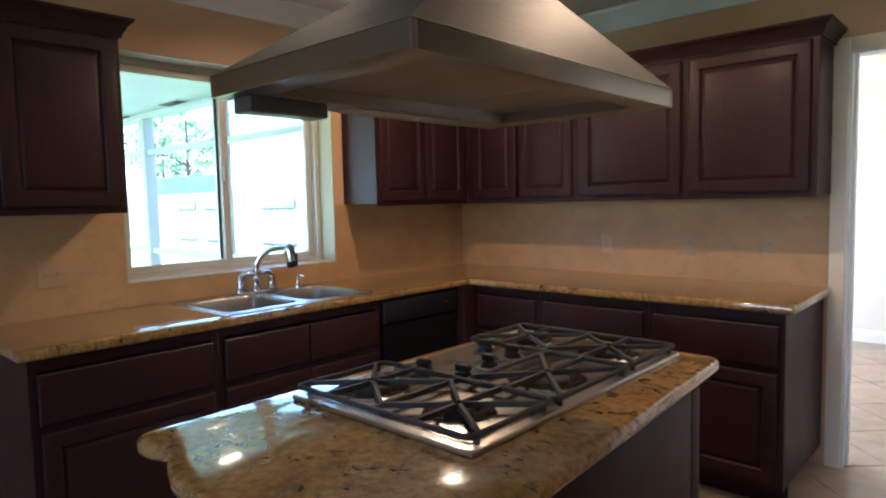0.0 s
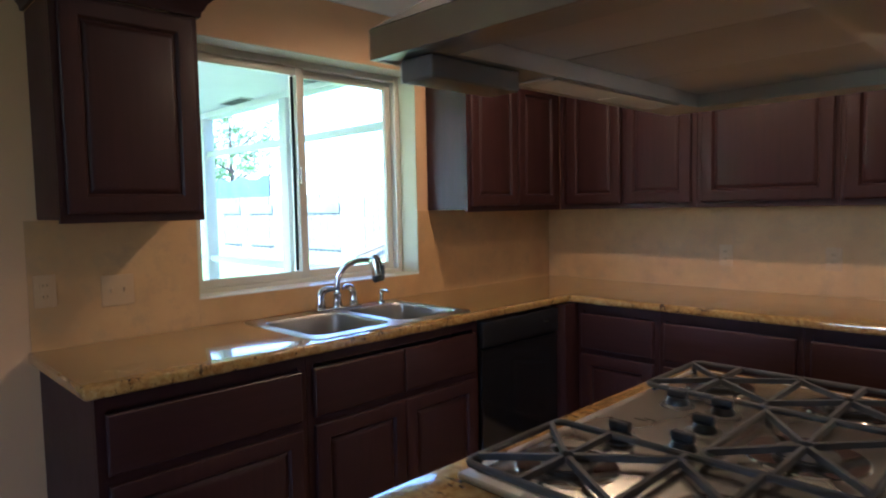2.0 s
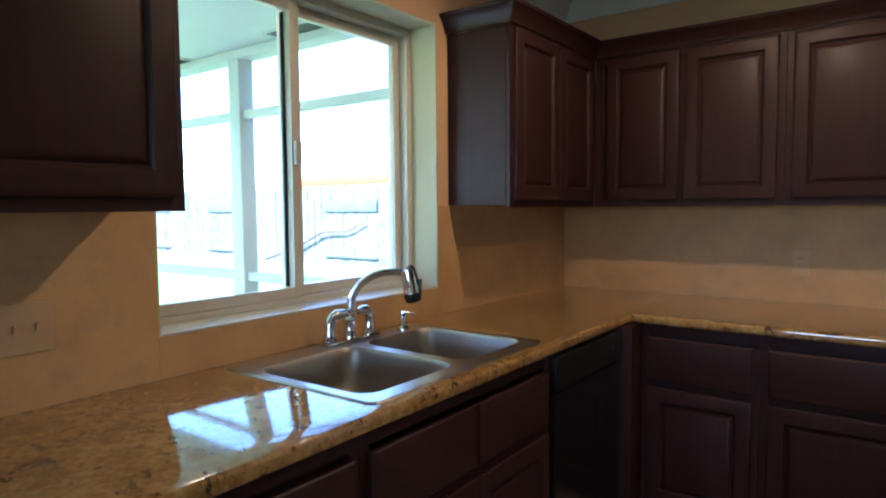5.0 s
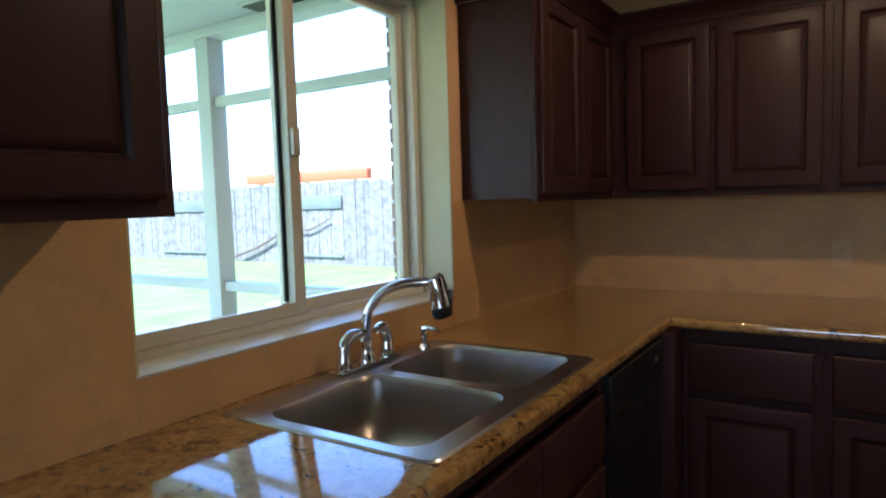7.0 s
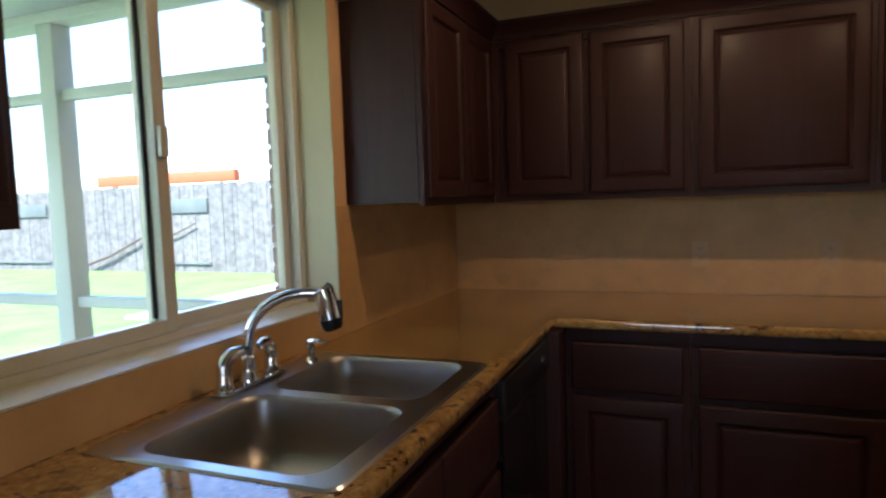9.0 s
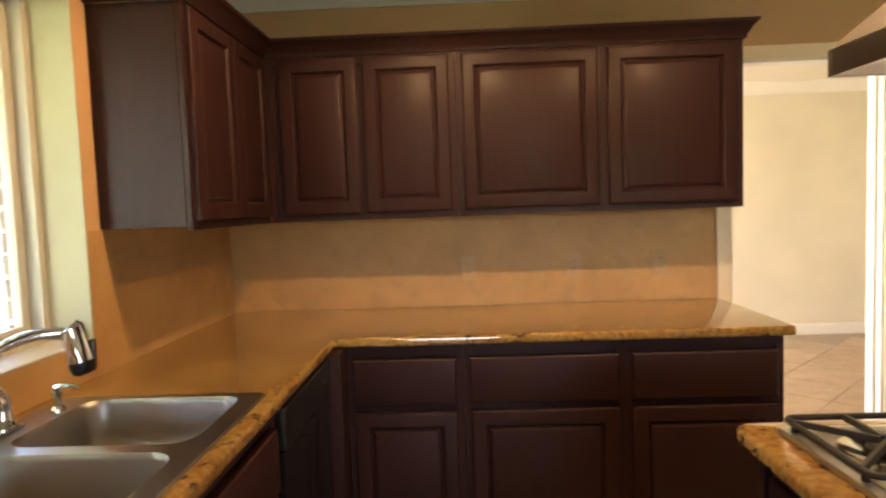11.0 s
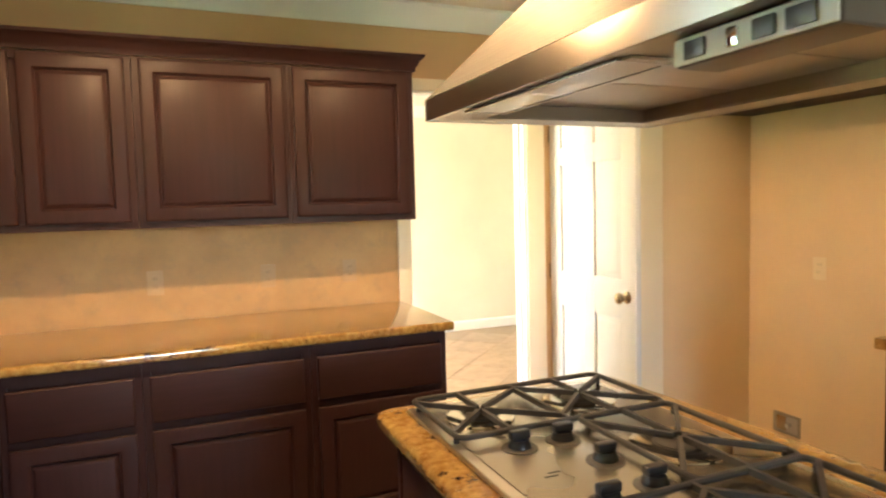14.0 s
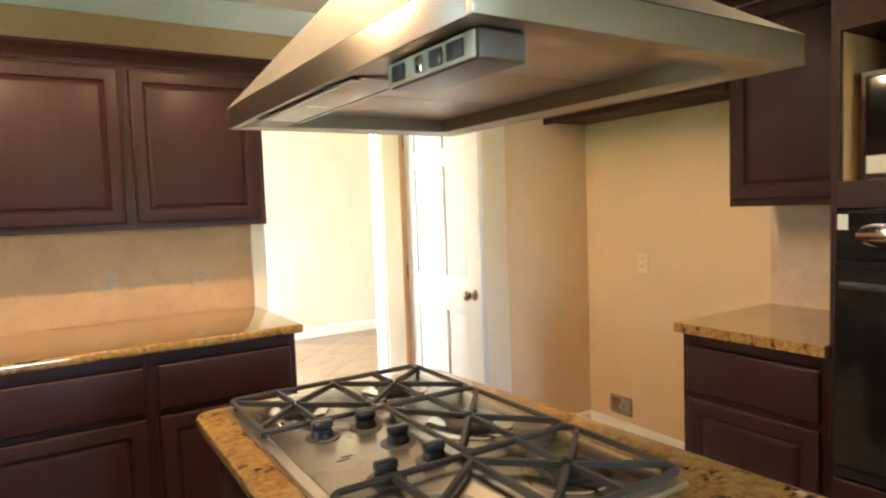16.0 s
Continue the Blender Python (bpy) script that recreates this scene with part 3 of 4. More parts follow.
part("top_board", block(1.30, E - 0.003, TY0, TY1, 2.281, 2.3), WOODV, tower)
oven = thing("wall_oven", "black built-in wall oven in the tall cabinet", "oven", "", facing(1.298, TY1 - 0.025, "west"))
ow = TY1 - TY0 - 0.05
part("body", block(0.01, ow - 0.01, 0.024, 0.58, 0.50, 1.36), BLACK, oven)
pan = part("control_panel", block(0, ow, -0.02, 0.022, 1.20, 1.358, 0.006, 3), GLOSSBLACK, oven)
part("display", block(0.22, 0.42, -0.024, -0.0205, 1.26, 1.32, 0.002), GLOSSBLACK, pan)
part("clock", lathe(bmesh.new(), [(0.045, 0), (0.045, 0.004), (0.038, 0.006)], (0.13, -0.0205, 1.285), 24, Matrix.Diagonal((1.5, 1, 0.8)) @ pose(0, 0, 0, 90).to_3x3()), CHROME, pan, "oval chrome dial")
# Pale tab painted as a reflection near the glossy panel's edge.
part("badge", block(0.008, 0.04, -0.023, -0.0205, 1.30, 1.35, 0.001), PALEPLASTIC, pan)
odoor = part("oven_door", block(0, ow, -0.028, 0.022, 0.53, 1.19, 0.008, 3), GLOSSBLACK, oven)
part("handle", rod(rod(rod(bmesh.new(), (0.04, -0.07, 1.13), (ow - 0.04, -0.07, 1.13), 0.011), (0.06, -0.028, 1.13), (0.06, -0.07, 1.13), 0.008), (ow - 0.06, -0.028, 1.13), (ow - 0.06, -0.07, 1.13), 0.008), BLACK, odoor)
part("vent_grille", block(0.0, ow, -0.02, 0.022, 0.492, 0.526, 0.004), BLACK, oven)
mw = thing("microwave", "black and steel microwave in the wooden niche", "microwave", "", facing(1.385, TY1 - 0.055, "west"))
part("body", block(0, 0.58, 0.0, 0.4, 1.457, 1.80, 0.006), STEEL, mw)
part("frame", frame_of(bmesh.new(), 0.002, 0.578, 1.46, 1.798, -0.014, -0.001, 0.014, ((1.46, 1.475), (1.784, 1.798))), CHROME, mw)
part("door", block(0.018, 0.42, -0.012, -0.001, 1.535, 1.782, 0.004), GLOSSBLACK, mw)
part("control_strip", block(0.018, 0.56, -0.012, -0.001, 1.477, 1.532, 0.004), PALEPLASTIC, mw, "pale control strip")
part("control_panel", block(0.424, 0.56, -0.012, -0.001, 1.535, 1.782, 0.004), BLACK, mw)
part("handle", rod(bmesh.new(), (0.40, -0.026, 1.55), (0.40, -0.026, 1.77), 0.008), CHROME, mw)

# ---- window over the sink ----
XF = W - 0.13
win = tagged(part("window_1", box(box(box(box(bmesh.new(), XF - 0.072, XF, WY0 + 0.001, WY0 + 0.035, WZ0 + 0.001, WZ1 - 0.001, 0.003), XF - 0.072, XF, WY1 - 0.035, WY1 - 0.001, WZ0 + 0.001, WZ1 - 0.001, 0.003),
                                  XF - 0.072, XF, WY0 + 0.036, WY1 - 0.036, WZ0 + 0.001, WZ0 + 0.026, 0.003), XF - 0.072, XF, WY0 + 0.036, WY1 - 0.036, WZ1 - 0.036, WZ1 - 0.001, 0.003), VINYL),
             "white vinyl sliding window over the sink", "window", "", "structure")


def sash(name, y0, y1, x0, x1, stile):
    z0, z1 = WZ0 + 0.027, WZ1 - 0.037
    bm = bmesh.new()
    box(bm, x0, x1, y0, y0 + stile, z0, z1, 0.003)
    box(bm, x0, x1, y1 - stile, y1, z0, z1, 0.003)
    box(bm, x0 + 0.001, x1 - 0.001, y0 + stile, y1 - stile, z0, z0 + 0.036, 0.003)
    box(bm, x0 + 0.001, x1 - 0.001, y0 + stile, y1 - stile, z1 - 0.04, z1, 0.003)
    s = part(name, bm, VINYL, win)
    p = part("pane", block((x0 + x1) / 2 - 0.003, (x0 + x1) / 2 + 0.003, y0 + stile + 0.001, y1 - stile - 0.001, z0 + 0.037, z1 - 0.041), GLASS, s)
    p.visible_shadow = False
    return s


WM = 2.568
sash("sliding_sash", WY0 + 0.037, WM + 0.022, XF - 0.034, XF - 0.004, 0.042)
sash("fixed_sash", WM - 0.022, WY1 - 0.037, XF - 0.070, XF - 0.040, 0.036)
# Thin dark strip along the sliding sash's inner edge.
part("dark_strip", block(XF - 0.0395, XF - 0.0345, WM - 0.034, WM - 0.021, WZ0 + 0.065, WZ1 - 0.08), BLACK, win, "thin dark strip beside the meeting stile")
part("latch", block(XF - 0.003, XF + 0.012, WM - 0.015, WM + 0.012, 1.52, 1.60, 0.003), VINYL, win)
setting("window_sill_1", block(W - 0.1295, W + 0.004, WY0 + 0.001, WY1 - 0.001, WZ0, WZ0 + 0.006, 0.002), VINYL, "off-white painted sill under the sliding window", "window sill")
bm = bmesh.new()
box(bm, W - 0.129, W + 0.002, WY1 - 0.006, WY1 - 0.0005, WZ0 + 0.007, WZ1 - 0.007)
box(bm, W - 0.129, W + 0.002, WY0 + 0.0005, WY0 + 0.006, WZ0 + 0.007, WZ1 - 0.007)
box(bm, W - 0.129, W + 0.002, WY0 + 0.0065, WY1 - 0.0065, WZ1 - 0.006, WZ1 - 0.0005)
setting("trim_window_reveal", bm, REVEALDIM, "cream window reveal with its shade put into an olive tint", "window trim")

# ---- open door at the doorway ----
door = tagged(part("door_1", block(0, 0.77, 0.0, 0.018, 0.012, 2.03, 0.002), DOORPAINT), "white panelled door standing open into the kitchen", "door", "", "structure")
door.matrix_world = pose(1.048, N - 0.02, 0, 0, 0, -90)
for a, b in ((0.0, 0.112), (0.343, 0.427), (0.658, 0.77)):
    part("stile", block(a, b, -0.014, -0.0005, 0.012, 2.03, 0.0015), DOORPAINT, door)
for z0, z1 in ((0.012, 0.24), (0.83, 1.03), (1.64, 1.74), (1.93, 2.03)):
    for a, b in ((0.1125, 0.3425), (0.4275, 0.6575)):
        part("rail", block(a, b, -0.0138, -0.0005, z0, z1, 0.0015), DOORPAINT, door)
for z0, z1 in ((0.24, 0.83), (1.03, 1.64), (1.74, 1.93)):
    for a, b in ((0.1125, 0.3425), (0.4275, 0.6575)):
        part("panel", raised(bmesh.new(), a + 0.003, b - 0.003, z0 + 0.003, z1 - 0.003, -0.0005, [(0, 0), (0, 0.001), (0.012, 0.001), (0.034, 0.010), (0.037, 0.0105)]), DOORPAINT, door)
turn = pose(0, 0, 0, 90).to_3x3()
knob = part("door_knob", lathe(bmesh.new(), [(0.032, 0.0), (0.032, 0.005), (0.024, 0.010), (0.011, 0.014), (0.011, 0.028), (0.022, 0.036), (0.029, 0.048), (0.027, 0.060), (0.016, 0.067), (0.004, 0.068)], (0.705, -0.0142, 0.945), 24, turn), BRASS, door, "aged brass knob")
for z in (0.2, 1.02, 1.83):
    part("hinge", rod(block(-0.012, 0.0, -0.012, -0.009, z - 0.045, z + 0.045), (-0.006, -0.014, z - 0.045), (-0.006, -0.014, z + 0.045), 0.006), BRASS, door, "brass hinge")

# ---- range hood over the island ----
HX0, HX1, HY0, HY1, HZ = -0.508, 0.095, 1.466, 2.417, 1.612
hood = thing("range_hood", "brushed steel pyramid range hood hanging over the island", "range hood")
bm = bmesh.new()
box(bm, HX0, HX1, HY0, HY0 + 0.012, HZ, HZ + 0.045, 0.002)
box(bm, HX0, HX1, HY1 - 0.012, HY1, HZ, HZ + 0.045, 0.002)
box(bm, HX0, HX0 + 0.012, HY0 + 0.0125, HY1 - 0.0125, HZ, HZ + 0.045, 0.002)
box(bm, HX1 - 0.012, HX1, HY0 + 0.0125, HY1 - 0.0125, HZ, HZ + 0.045, 0.002)
part("rim", bm, STEEL, hood)
hcx, hcy = (HX0 + HX1) / 2, (HY0 + HY1) / 2
bm = bmesh.new()
lo = [bm.verts.new((x, y, HZ + 0.0455)) for x, y in ((HX0, HY0), (HX1, HY0), (HX1, HY1), (HX0, HY1))]
hi = [bm.verts.new((x, y, HZ + 0.25)) for x, y in ((hcx - 0.14, hcy - 0.16), (hcx + 0.14, hcy - 0.16), (hcx + 0.14, hcy + 0.16), (hcx - 0.14, hcy + 0.16))]
for i in range(4):
    bm.faces.new((lo[i], lo[(i + 1) % 4], hi[(i + 1) % 4], hi[i]))
bm.faces.new(lo[::-1])
bm.faces.new(hi)
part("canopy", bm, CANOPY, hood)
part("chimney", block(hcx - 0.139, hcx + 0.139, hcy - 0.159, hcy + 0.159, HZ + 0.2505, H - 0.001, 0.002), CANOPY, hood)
IN = 0.075
for x0, x1, y0, y1 in ((HX0 + 0.0125, HX1 - 0.0125, HY0 + 0.0125, HY0 + IN), (HX0 + 0.0125, HX1 - 0.0125, HY1 - IN, HY1 - 0.0125), (HX0 + 0.0125, HX0 + 0.11, HY0 + IN + 0.0005, HY1 - IN - 0.0005), (HX1 - IN, HX1 - 0.0125, HY0 + IN + 0.0005, HY1 - IN - 0.0005)):
    part("bottom_flange", block(x0, x1, y0, y1, HZ + 0.001, HZ + 0.004), STEEL, hood)
for x0, x1, y0, y1 in ((HX0 + 0.105, HX0 + 0.1095, HY0 + IN, HY1 - IN), (HX1 - IN, HX1 - IN + 0.004, HY0 + IN, HY1 - IN), (HX0 + 0.11, HX1 - IN - 0.0005, HY0 + IN - 0.004, HY0 + IN), (HX0 + 0.11, HX1 - IN - 0.0005, HY1 - IN, HY1 - IN + 0.004)):
    part("inner_skirt", block(x0, x1, y0, y1, HZ + 0.0045, HZ + 0.044), STEEL, hood)
fy = (HY1 - HY0 - 2 * IN) / 3
for i in range(3):
    part("grease_filter", block(HX0 + 0.112, HX1 - IN - 0.003, HY0 + IN + i * fy + 0.002, HY0 + IN + (i + 1) * fy - 0.002, HZ + 0.030, HZ + 0.042, 0.003), FILTER, hood, "brushed metal grease filter")
part("light_panel", block(HX0 + 0.028, HX0 + 0.098, 1.775, 2.24, HZ - 0.004, HZ + 0.0005, 0.002), LENS, hood, "pale frosted lamp cover under the hood")
part("panel_frame", frame_of(bmesh.new(), 0, 0.46, 0, 0.09, 0, 0.004, 0.008, ((0, 0.008), (0.082, 0.09))), STEEL, hood).matrix_world = Matrix.Translation((HX0 + 0.018, 2.25, HZ - 0.0045)) @ Matrix(((0, 0, 1, 0), (-1, 0, 0, 0), (0, -1, 0, 0.004), (0, 0, 0, 1)))
ctl = part("control_box", block(HX0 + 0.03, HX0 + 0.098, 1.50, 1.70, HZ - 0.034, HZ + 0.0005, 0.006, 3), BOXSHADE, hood, "control box, body darkened as if backlit, with a pale switch plate")
part("switch_plate", block(HX0 + 0.0262, HX0 + 0.0298, 1.503, 1.697, HZ - 0.032, HZ - 0.003, 0.0015), PALEPLASTIC, ctl, "pale grey-green switch plate")
for i, w in ((0, 0.032), (1, 0.026), (2, 0.014), (3, 0.03)):
    part("switch", block(HX0 + 0.0225, HX0 + 0.026, 1.52 + i * 0.043, 1.52 + i * 0.043 + w, HZ - 0.028, HZ - 0.008, 0.002), DARKSTEEL if i != 2 else CHROME, ctl)

# ---- cooktop ----
KX0, KX1, KY0, KY1 = -0.512, 0.05, 1.638, 2.590
cook = thing("gas_cooktop", "steel gas cooktop with black grates set in the island", "cooktop")
part("tray", block(KX0, KX1, KY0, KY1, TOP + 0.0005, TOP + 0.014, 0.006, 3), steel("cooktop_steel", (0.64, 0.61, 0.56), 0.32), cook)
part("pan", block(KX0 + 0.025, KX1 - 0.025, KY0 + 0.022, KY1 - 0.022, TOP + 0.0145, TOP + 0.017, 0.001), steel("pan_steel", (0.50, 0.47, 0.42), 0.27), cook)
GZ = TOP + 0.034
BURN = [(-0.381, 2.441, 0.036), (-0.103, 2.446, 0.045), (-0.093, 2.106, 0.055), (-0.381, 1.781, 0.045), (-0.103, 1.781, 0.036)]
BURNERDISH = steel("burner_dish_steel", (0.70, 0.65, 0.57), 0.13)
for bx, by, br in BURN:
    b = part("burner", lathe(bmesh.new(), [(br + 0.046, TOP + 0.0172), (br + 0.044, TOP + 0.0200), (br + 0.039, TOP + 0.0203), (br + 0.012, TOP + 0.0178), (br - 0.004, TOP + 0.0178)], (bx, by, 0), 28), BURNERDISH, cook, "polished steel burner dish")
    part("head", lathe(bmesh.new(), [(br, TOP + 0.0180), (br, TOP + 0.0235), (br - 0.006, TOP + 0.0245)], (bx, by, 0), 24), IRON, b, "black burner head")
    part("cap", lathe(bmesh.new(), [(br - 0.005, TOP + 0.0246), (br - 0.003, TOP + 0.0268), (br - 0.006, TOP + 0.0285), (br * 0.4, TOP + 0.029)], (bx, by, 0), 24), IRON, b, "black burner cap")


def grate(x0, x1, y0, y1, burners):
    g = thing("grate", "black cast iron grate on the cooktop", "grate", "cooktop grates")
    r = 0.0058

    def bar(a, b, z=GZ):
        d = (Vector(b) - Vector(a)).normalized()
        n = Vector((-d.y, d.x)) * r
        bm = bmesh.new()
        prof = [(-1, -1.1), (1, -1.1), (0.75, 0.9), (-0.75, 0.9)]
        A = [bm.verts.new((a[0] + n.x * s, a[1] + n.y * s, z + r * u)) for s, u in prof]
        B = [bm.verts.new((b[0] + n.x * s, b[1] + n.y * s, z + r * u)) for s, u in prof]
        for i in range(4):
            bm.faces.new((A[i], A[(i + 1) % 4], B[(i + 1) % 4], B[i]))
        bm.faces.new(A)
        bm.faces.new(B[::-1])
        return bm

    ring = arc(x0 + 0.02, y0 + 0.02, 0.02, 180, 270, 4) + arc(x1 - 0.02, y0 + 0.02, 0.02, 270, 360, 4) + arc(x1 - 0.02, y1 - 0.02, 0.02, 0, 90, 4) + arc(x0 + 0.02, y1 - 0.02, 0.02, 90, 180, 4)
    part("rail", tube(bmesh.new(), [(x, y, GZ) for x, y in ring + ring[:2]], r * 1.15, 8), IRON, g)
    n = len(burners)
    for i in range(1, n):
        xm = x0 + (x1 - x0) * i / n
        part("bar", bar((xm, y0), (xm, y1)), IRON, g)
    for i, (bx, by) in enumerate(burners):
        a, b = x0 + (x1 - x0) * i / n, x0 + (x1 - x0) * (i + 1) / n
        for p in ((a, y0 + 0.03), (b, y0 + 0.03), (a, y1 - 0.03), (b, y1 - 0.03), (bx, y0), (bx, y1)):
            d = Vector((p[0] - bx, p[1] - by))
            q = Vector((bx, by)) + d.normalized() * 0.012
            part("finger", bar(p, (q.x, q.y), GZ + 0.002), IRON, g)
    for x, y in ((x0 + 0.006, y0 + 0.03), (x1 - 0.006, y0 + 0.03), (x0 + 0.006, y1 - 0.03), (x1 - 0.006, y1 - 0.03)):
        part("foot", rod(bmesh.new(), (x, y, TOP + 0.0142), (x, y, GZ), 0.007, 8, 0.006), IRON, g)
    return g


grate(KX0 + 0.012, KX1 - 0.012, 2.294, KY1 - 0.008, [b[:2] for b in BURN[:2]])
grate(-0.213, KX1 - 0.012, 1.934, 2.290, [BURN[2][:2]])
grate(KX0 + 0.012, KX1 - 0.012, KY0 + 0.008, 1.930, [b[:2] for b in BURN[3:]])
for kx, ky in ((-0.392, 2.234), (-0.290, 2.232), (-0.276, 2.106), (-0.263, 1.983), (-0.379, 1.960)):
    k = part("knob", lathe(bmesh.new(), [(0.025, TOP + 0.022), (0.0245, TOP + 0.026), (0.021, TOP + 0.034), (0.019, TOP + 0.037), (0.004, TOP + 0.0375)], (kx, ky, 0), 24), BLACK, cook, "black control knob")
    part("grip", block(kx - 0.0225, kx + 0.0225, ky - 0.0095, ky + 0.0095, TOP + 0.0365, TOP + 0.055, 0.005, 3), BLACK, k)
    part("collar", lathe(bmesh.new(), [(0.038, TOP + 0.0172), (0.037, TOP + 0.0195), (0.0255, TOP + 0.0215)], (kx, ky, 0), 28), DARKSTEEL, k, "dark steel knob collar")
part("badge", box(block(-0.42, -0.392, 2.089, 2.094, TOP + 0.0172, TOP + 0.0178), -0.405, -0.38, 2.102, 2.107, TOP + 0.0172, TOP + 0.0178), BLACK, cook, "small dark badge bars")


# ---- sink, tap, soap pump ----
def rrect(x0, x1, y0, y1, r, n=5):
    return arc(x1 - r, y1 - r, r, 0, 90, n) + arc(x0 + r, y1 - r, r, 90, 180, n) + arc(x0 + r, y0 + r, r, 180, 270, n) + arc(x1 - r, y0 + r, r, 270, 360, n)


def loft(bm, loops, close=True):
    rings = [[bm.verts.new((x, y, z)) for x, y in lp] for lp, z in loops]
    n = len(rings[0])
    for a, b in zip(rings, rings[1:]):
        for i in range(n):
            bm.faces.new((a[i], a[(i + 1) % n], b[(i + 1) % n], b[i]))
    if close:
        bm.faces.new(rings[-1])
    return bm


RX0, RX1, RY0, RY1 = -2.285, -1.704, 2.13, 2.972
BX0, BX1 = -2.185, -1.760
BOWLS = ((2.165, 2.545), (2.590, 2.940))
sink = thing("kitchen_sink", "double-bowl stainless steel sink set in the granite", "sink")
zr = TOP + 0.005
bm = bmesh.new()
outer = rrect(RX0, RX1, RY0, RY1, 0.03)
edge = [bm.verts.new((x, y, TOP + 0.0008)) for x, y in outer]
lip = [bm.verts.new((x, y, zr)) for x, y in rrect(RX0 + 0.006, RX1 - 0.006, RY0 + 0.006, RY1 - 0.006, 0.026)]
k = len(edge)
for i in range(k):
    bm.faces.new((edge[i], edge[(i + 1) % k], lip[(i + 1) % k], lip[i]))
loops = []
for y0, y1 in BOWLS:
    loops.append([bm.verts.new((x, y, zr)) for x, y in rrect(BX0, BX1, y0, y1, 0.06)])
es = [bm.edges.get((lp[i], lp[(i + 1) % len(lp)])) or bm.edges.new((lp[i], lp[(i + 1) % len(lp)])) for lp in [lip] + loops for i in range(len(lp))]
bmesh.ops.triangle_fill(bm, use_beauty=True, use_dissolve=False, edges=es)
part("rim", bm, SINK, sink)
for y0, y1 in BOWLS:
    prof = [(0.0, 0.0002), (0.003, 0.004), (0.007, 0.015), (0.012, 0.09)] + [(0.012 + 0.085 * (1 - math.cos(radians(k))), 0.09 + 0.085 * math.sin(radians(k))) for k in range(15, 91, 15)]
    bm = loft(bmesh.new(), [(rrect(BX0 + i, BX1 - i, y0 + i, y1 - i, max(0.06 - i * 0.35, 0.02)), zr - d) for i, d in prof])
    b = part("bowl", bm, BOWL, sink)
    part("drain", lathe(bmesh.new(), [(0.045, zr - 0.1748), (0.043, zr - 0.172), (0.03, zr - 0.1725), (0.01, zr - 0.174)], ((BX0 + BX1) / 2, (y0 + y1) / 2, 0), 20), CHROME, b, "chrome drain")
tap = thing("kitchen_faucet", "chrome two-handle faucet with a pull-out spray head", "faucet")
fx, fy0 = -2.245, 2.600
reach = Vector((0.897, 0.442, 0.0))      # the way the spout is swung


def along(d, z):
    return (fx + reach.x * d, fy0 + reach.y * d, zr + z)


part("deck_plate", block(fx - 0.027, fx + 0.027, fy0 - 0.125, fy0 + 0.125, zr + 0.0005, zr + 0.011, 0.005, 3), CHROME, tap)
part("spout_base", lathe(bmesh.new(), [(0.026, 0.0112), (0.025, 0.022), (0.019, 0.034), (0.0175, 0.060), (0.020, 0.066), (0.020, 0.074), (0.015, 0.080)], (fx, fy0, zr), 20), CHROME, tap)
pts = [along(0, 0.068), along(0.002, 0.100)] + [along(0.148 - 0.146 * math.cos(radians(a)), 0.110 + 0.125 * math.sin(radians(a))) for a in range(0, 91, 9)] + [along(0.178, 0.235), along(0.200, 0.232)]
part("spout", tube(bmesh.new(), pts, 0.0135, 14), CHROME, tap)
hp = [along(0.197, 0.248), along(0.201, 0.243), along(0.206, 0.222), along(0.213, 0.185), along(0.217, 0.165)]
headp = part("spray_head", tube(bmesh.new(), hp, [0.020, 0.0265, 0.0285, 0.0285, 0.028], 20), CHROME, tap)
part("nozzle", tube(bmesh.new(), [along(0.2172, 0.1645), along(0.220, 0.150), along(0.222, 0.138), along(0.223, 0.134)], [0.030, 0.030, 0.026, 0.019], 20), BLACK, headp, "black rubber nozzle")
part("button", block(-0.009, 0.009, -0.006, 0.006, -0.026, 0.026, 0.004, 3), BLACK, headp, "black spray button").matrix_world = Matrix.Translation(along(0.243, 0.187)) @ pose(0, 0, 0, 0, 0, -64).to_3x3().to_4x4()
for s in (-1, 1):
    hy = fy0 + s * 0.094
    h = part("valve", lathe(bmesh.new(), [(0.025, 0.0112), (0.0255, 0.016), (0.021, 0.024), (0.019, 0.036), (0.017, 0.050), (0.0155, 0.060)], (fx, hy, zr), 20), CHROME, tap)
    arcp = [(fx, hy, zr + 0.052)] + [(fx + 0.010 * (1 - math.cos(radians(a))), hy - s * 0.040 * (1 - math.cos(radians(a))), zr + 0.060 + 0.040 * math.sin(radians(a))) for a in range(10, 91, 16)] + [(fx + 0.014, hy - s * 0.055, zr + 0.101), (fx + 0.018, hy - s * 0.072, zr + 0.098)]
    part("lever", tube(bmesh.new(), arcp, [0.0180, 0.0180, 0.0178, 0.0175, 0.017, 0.016, 0.0145, 0.0125, 0.009], 14), CHROME, h)
soap = thing("soap_dispenser", "small chrome soap pump beside the faucet", "soap dispenser")
sx, sy = -2.215, 2.842
part("base", lathe(bmesh.new(), [(0.02, zr + 0.0005), (0.019, zr + 0.008), (0.011, zr + 0.016), (0.010, zr + 0.04), (0.013, zr + 0.044), (0.013, zr + 0.052), (0.006, zr + 0.054)], (sx, sy, 0), 18), CHROME, soap)
part("nozzle", tube(bmesh.new(), [(sx, sy, zr + 0.0542), (sx, sy, zr + 0.063), (sx + 0.012, sy, zr + 0.067), (sx + 0.05, sy, zr + 0.064), (sx + 0.056, sy, zr + 0.058)], [0.008, 0.009, 0.007, 0.005, 0.005], 10), CHROME, soap)


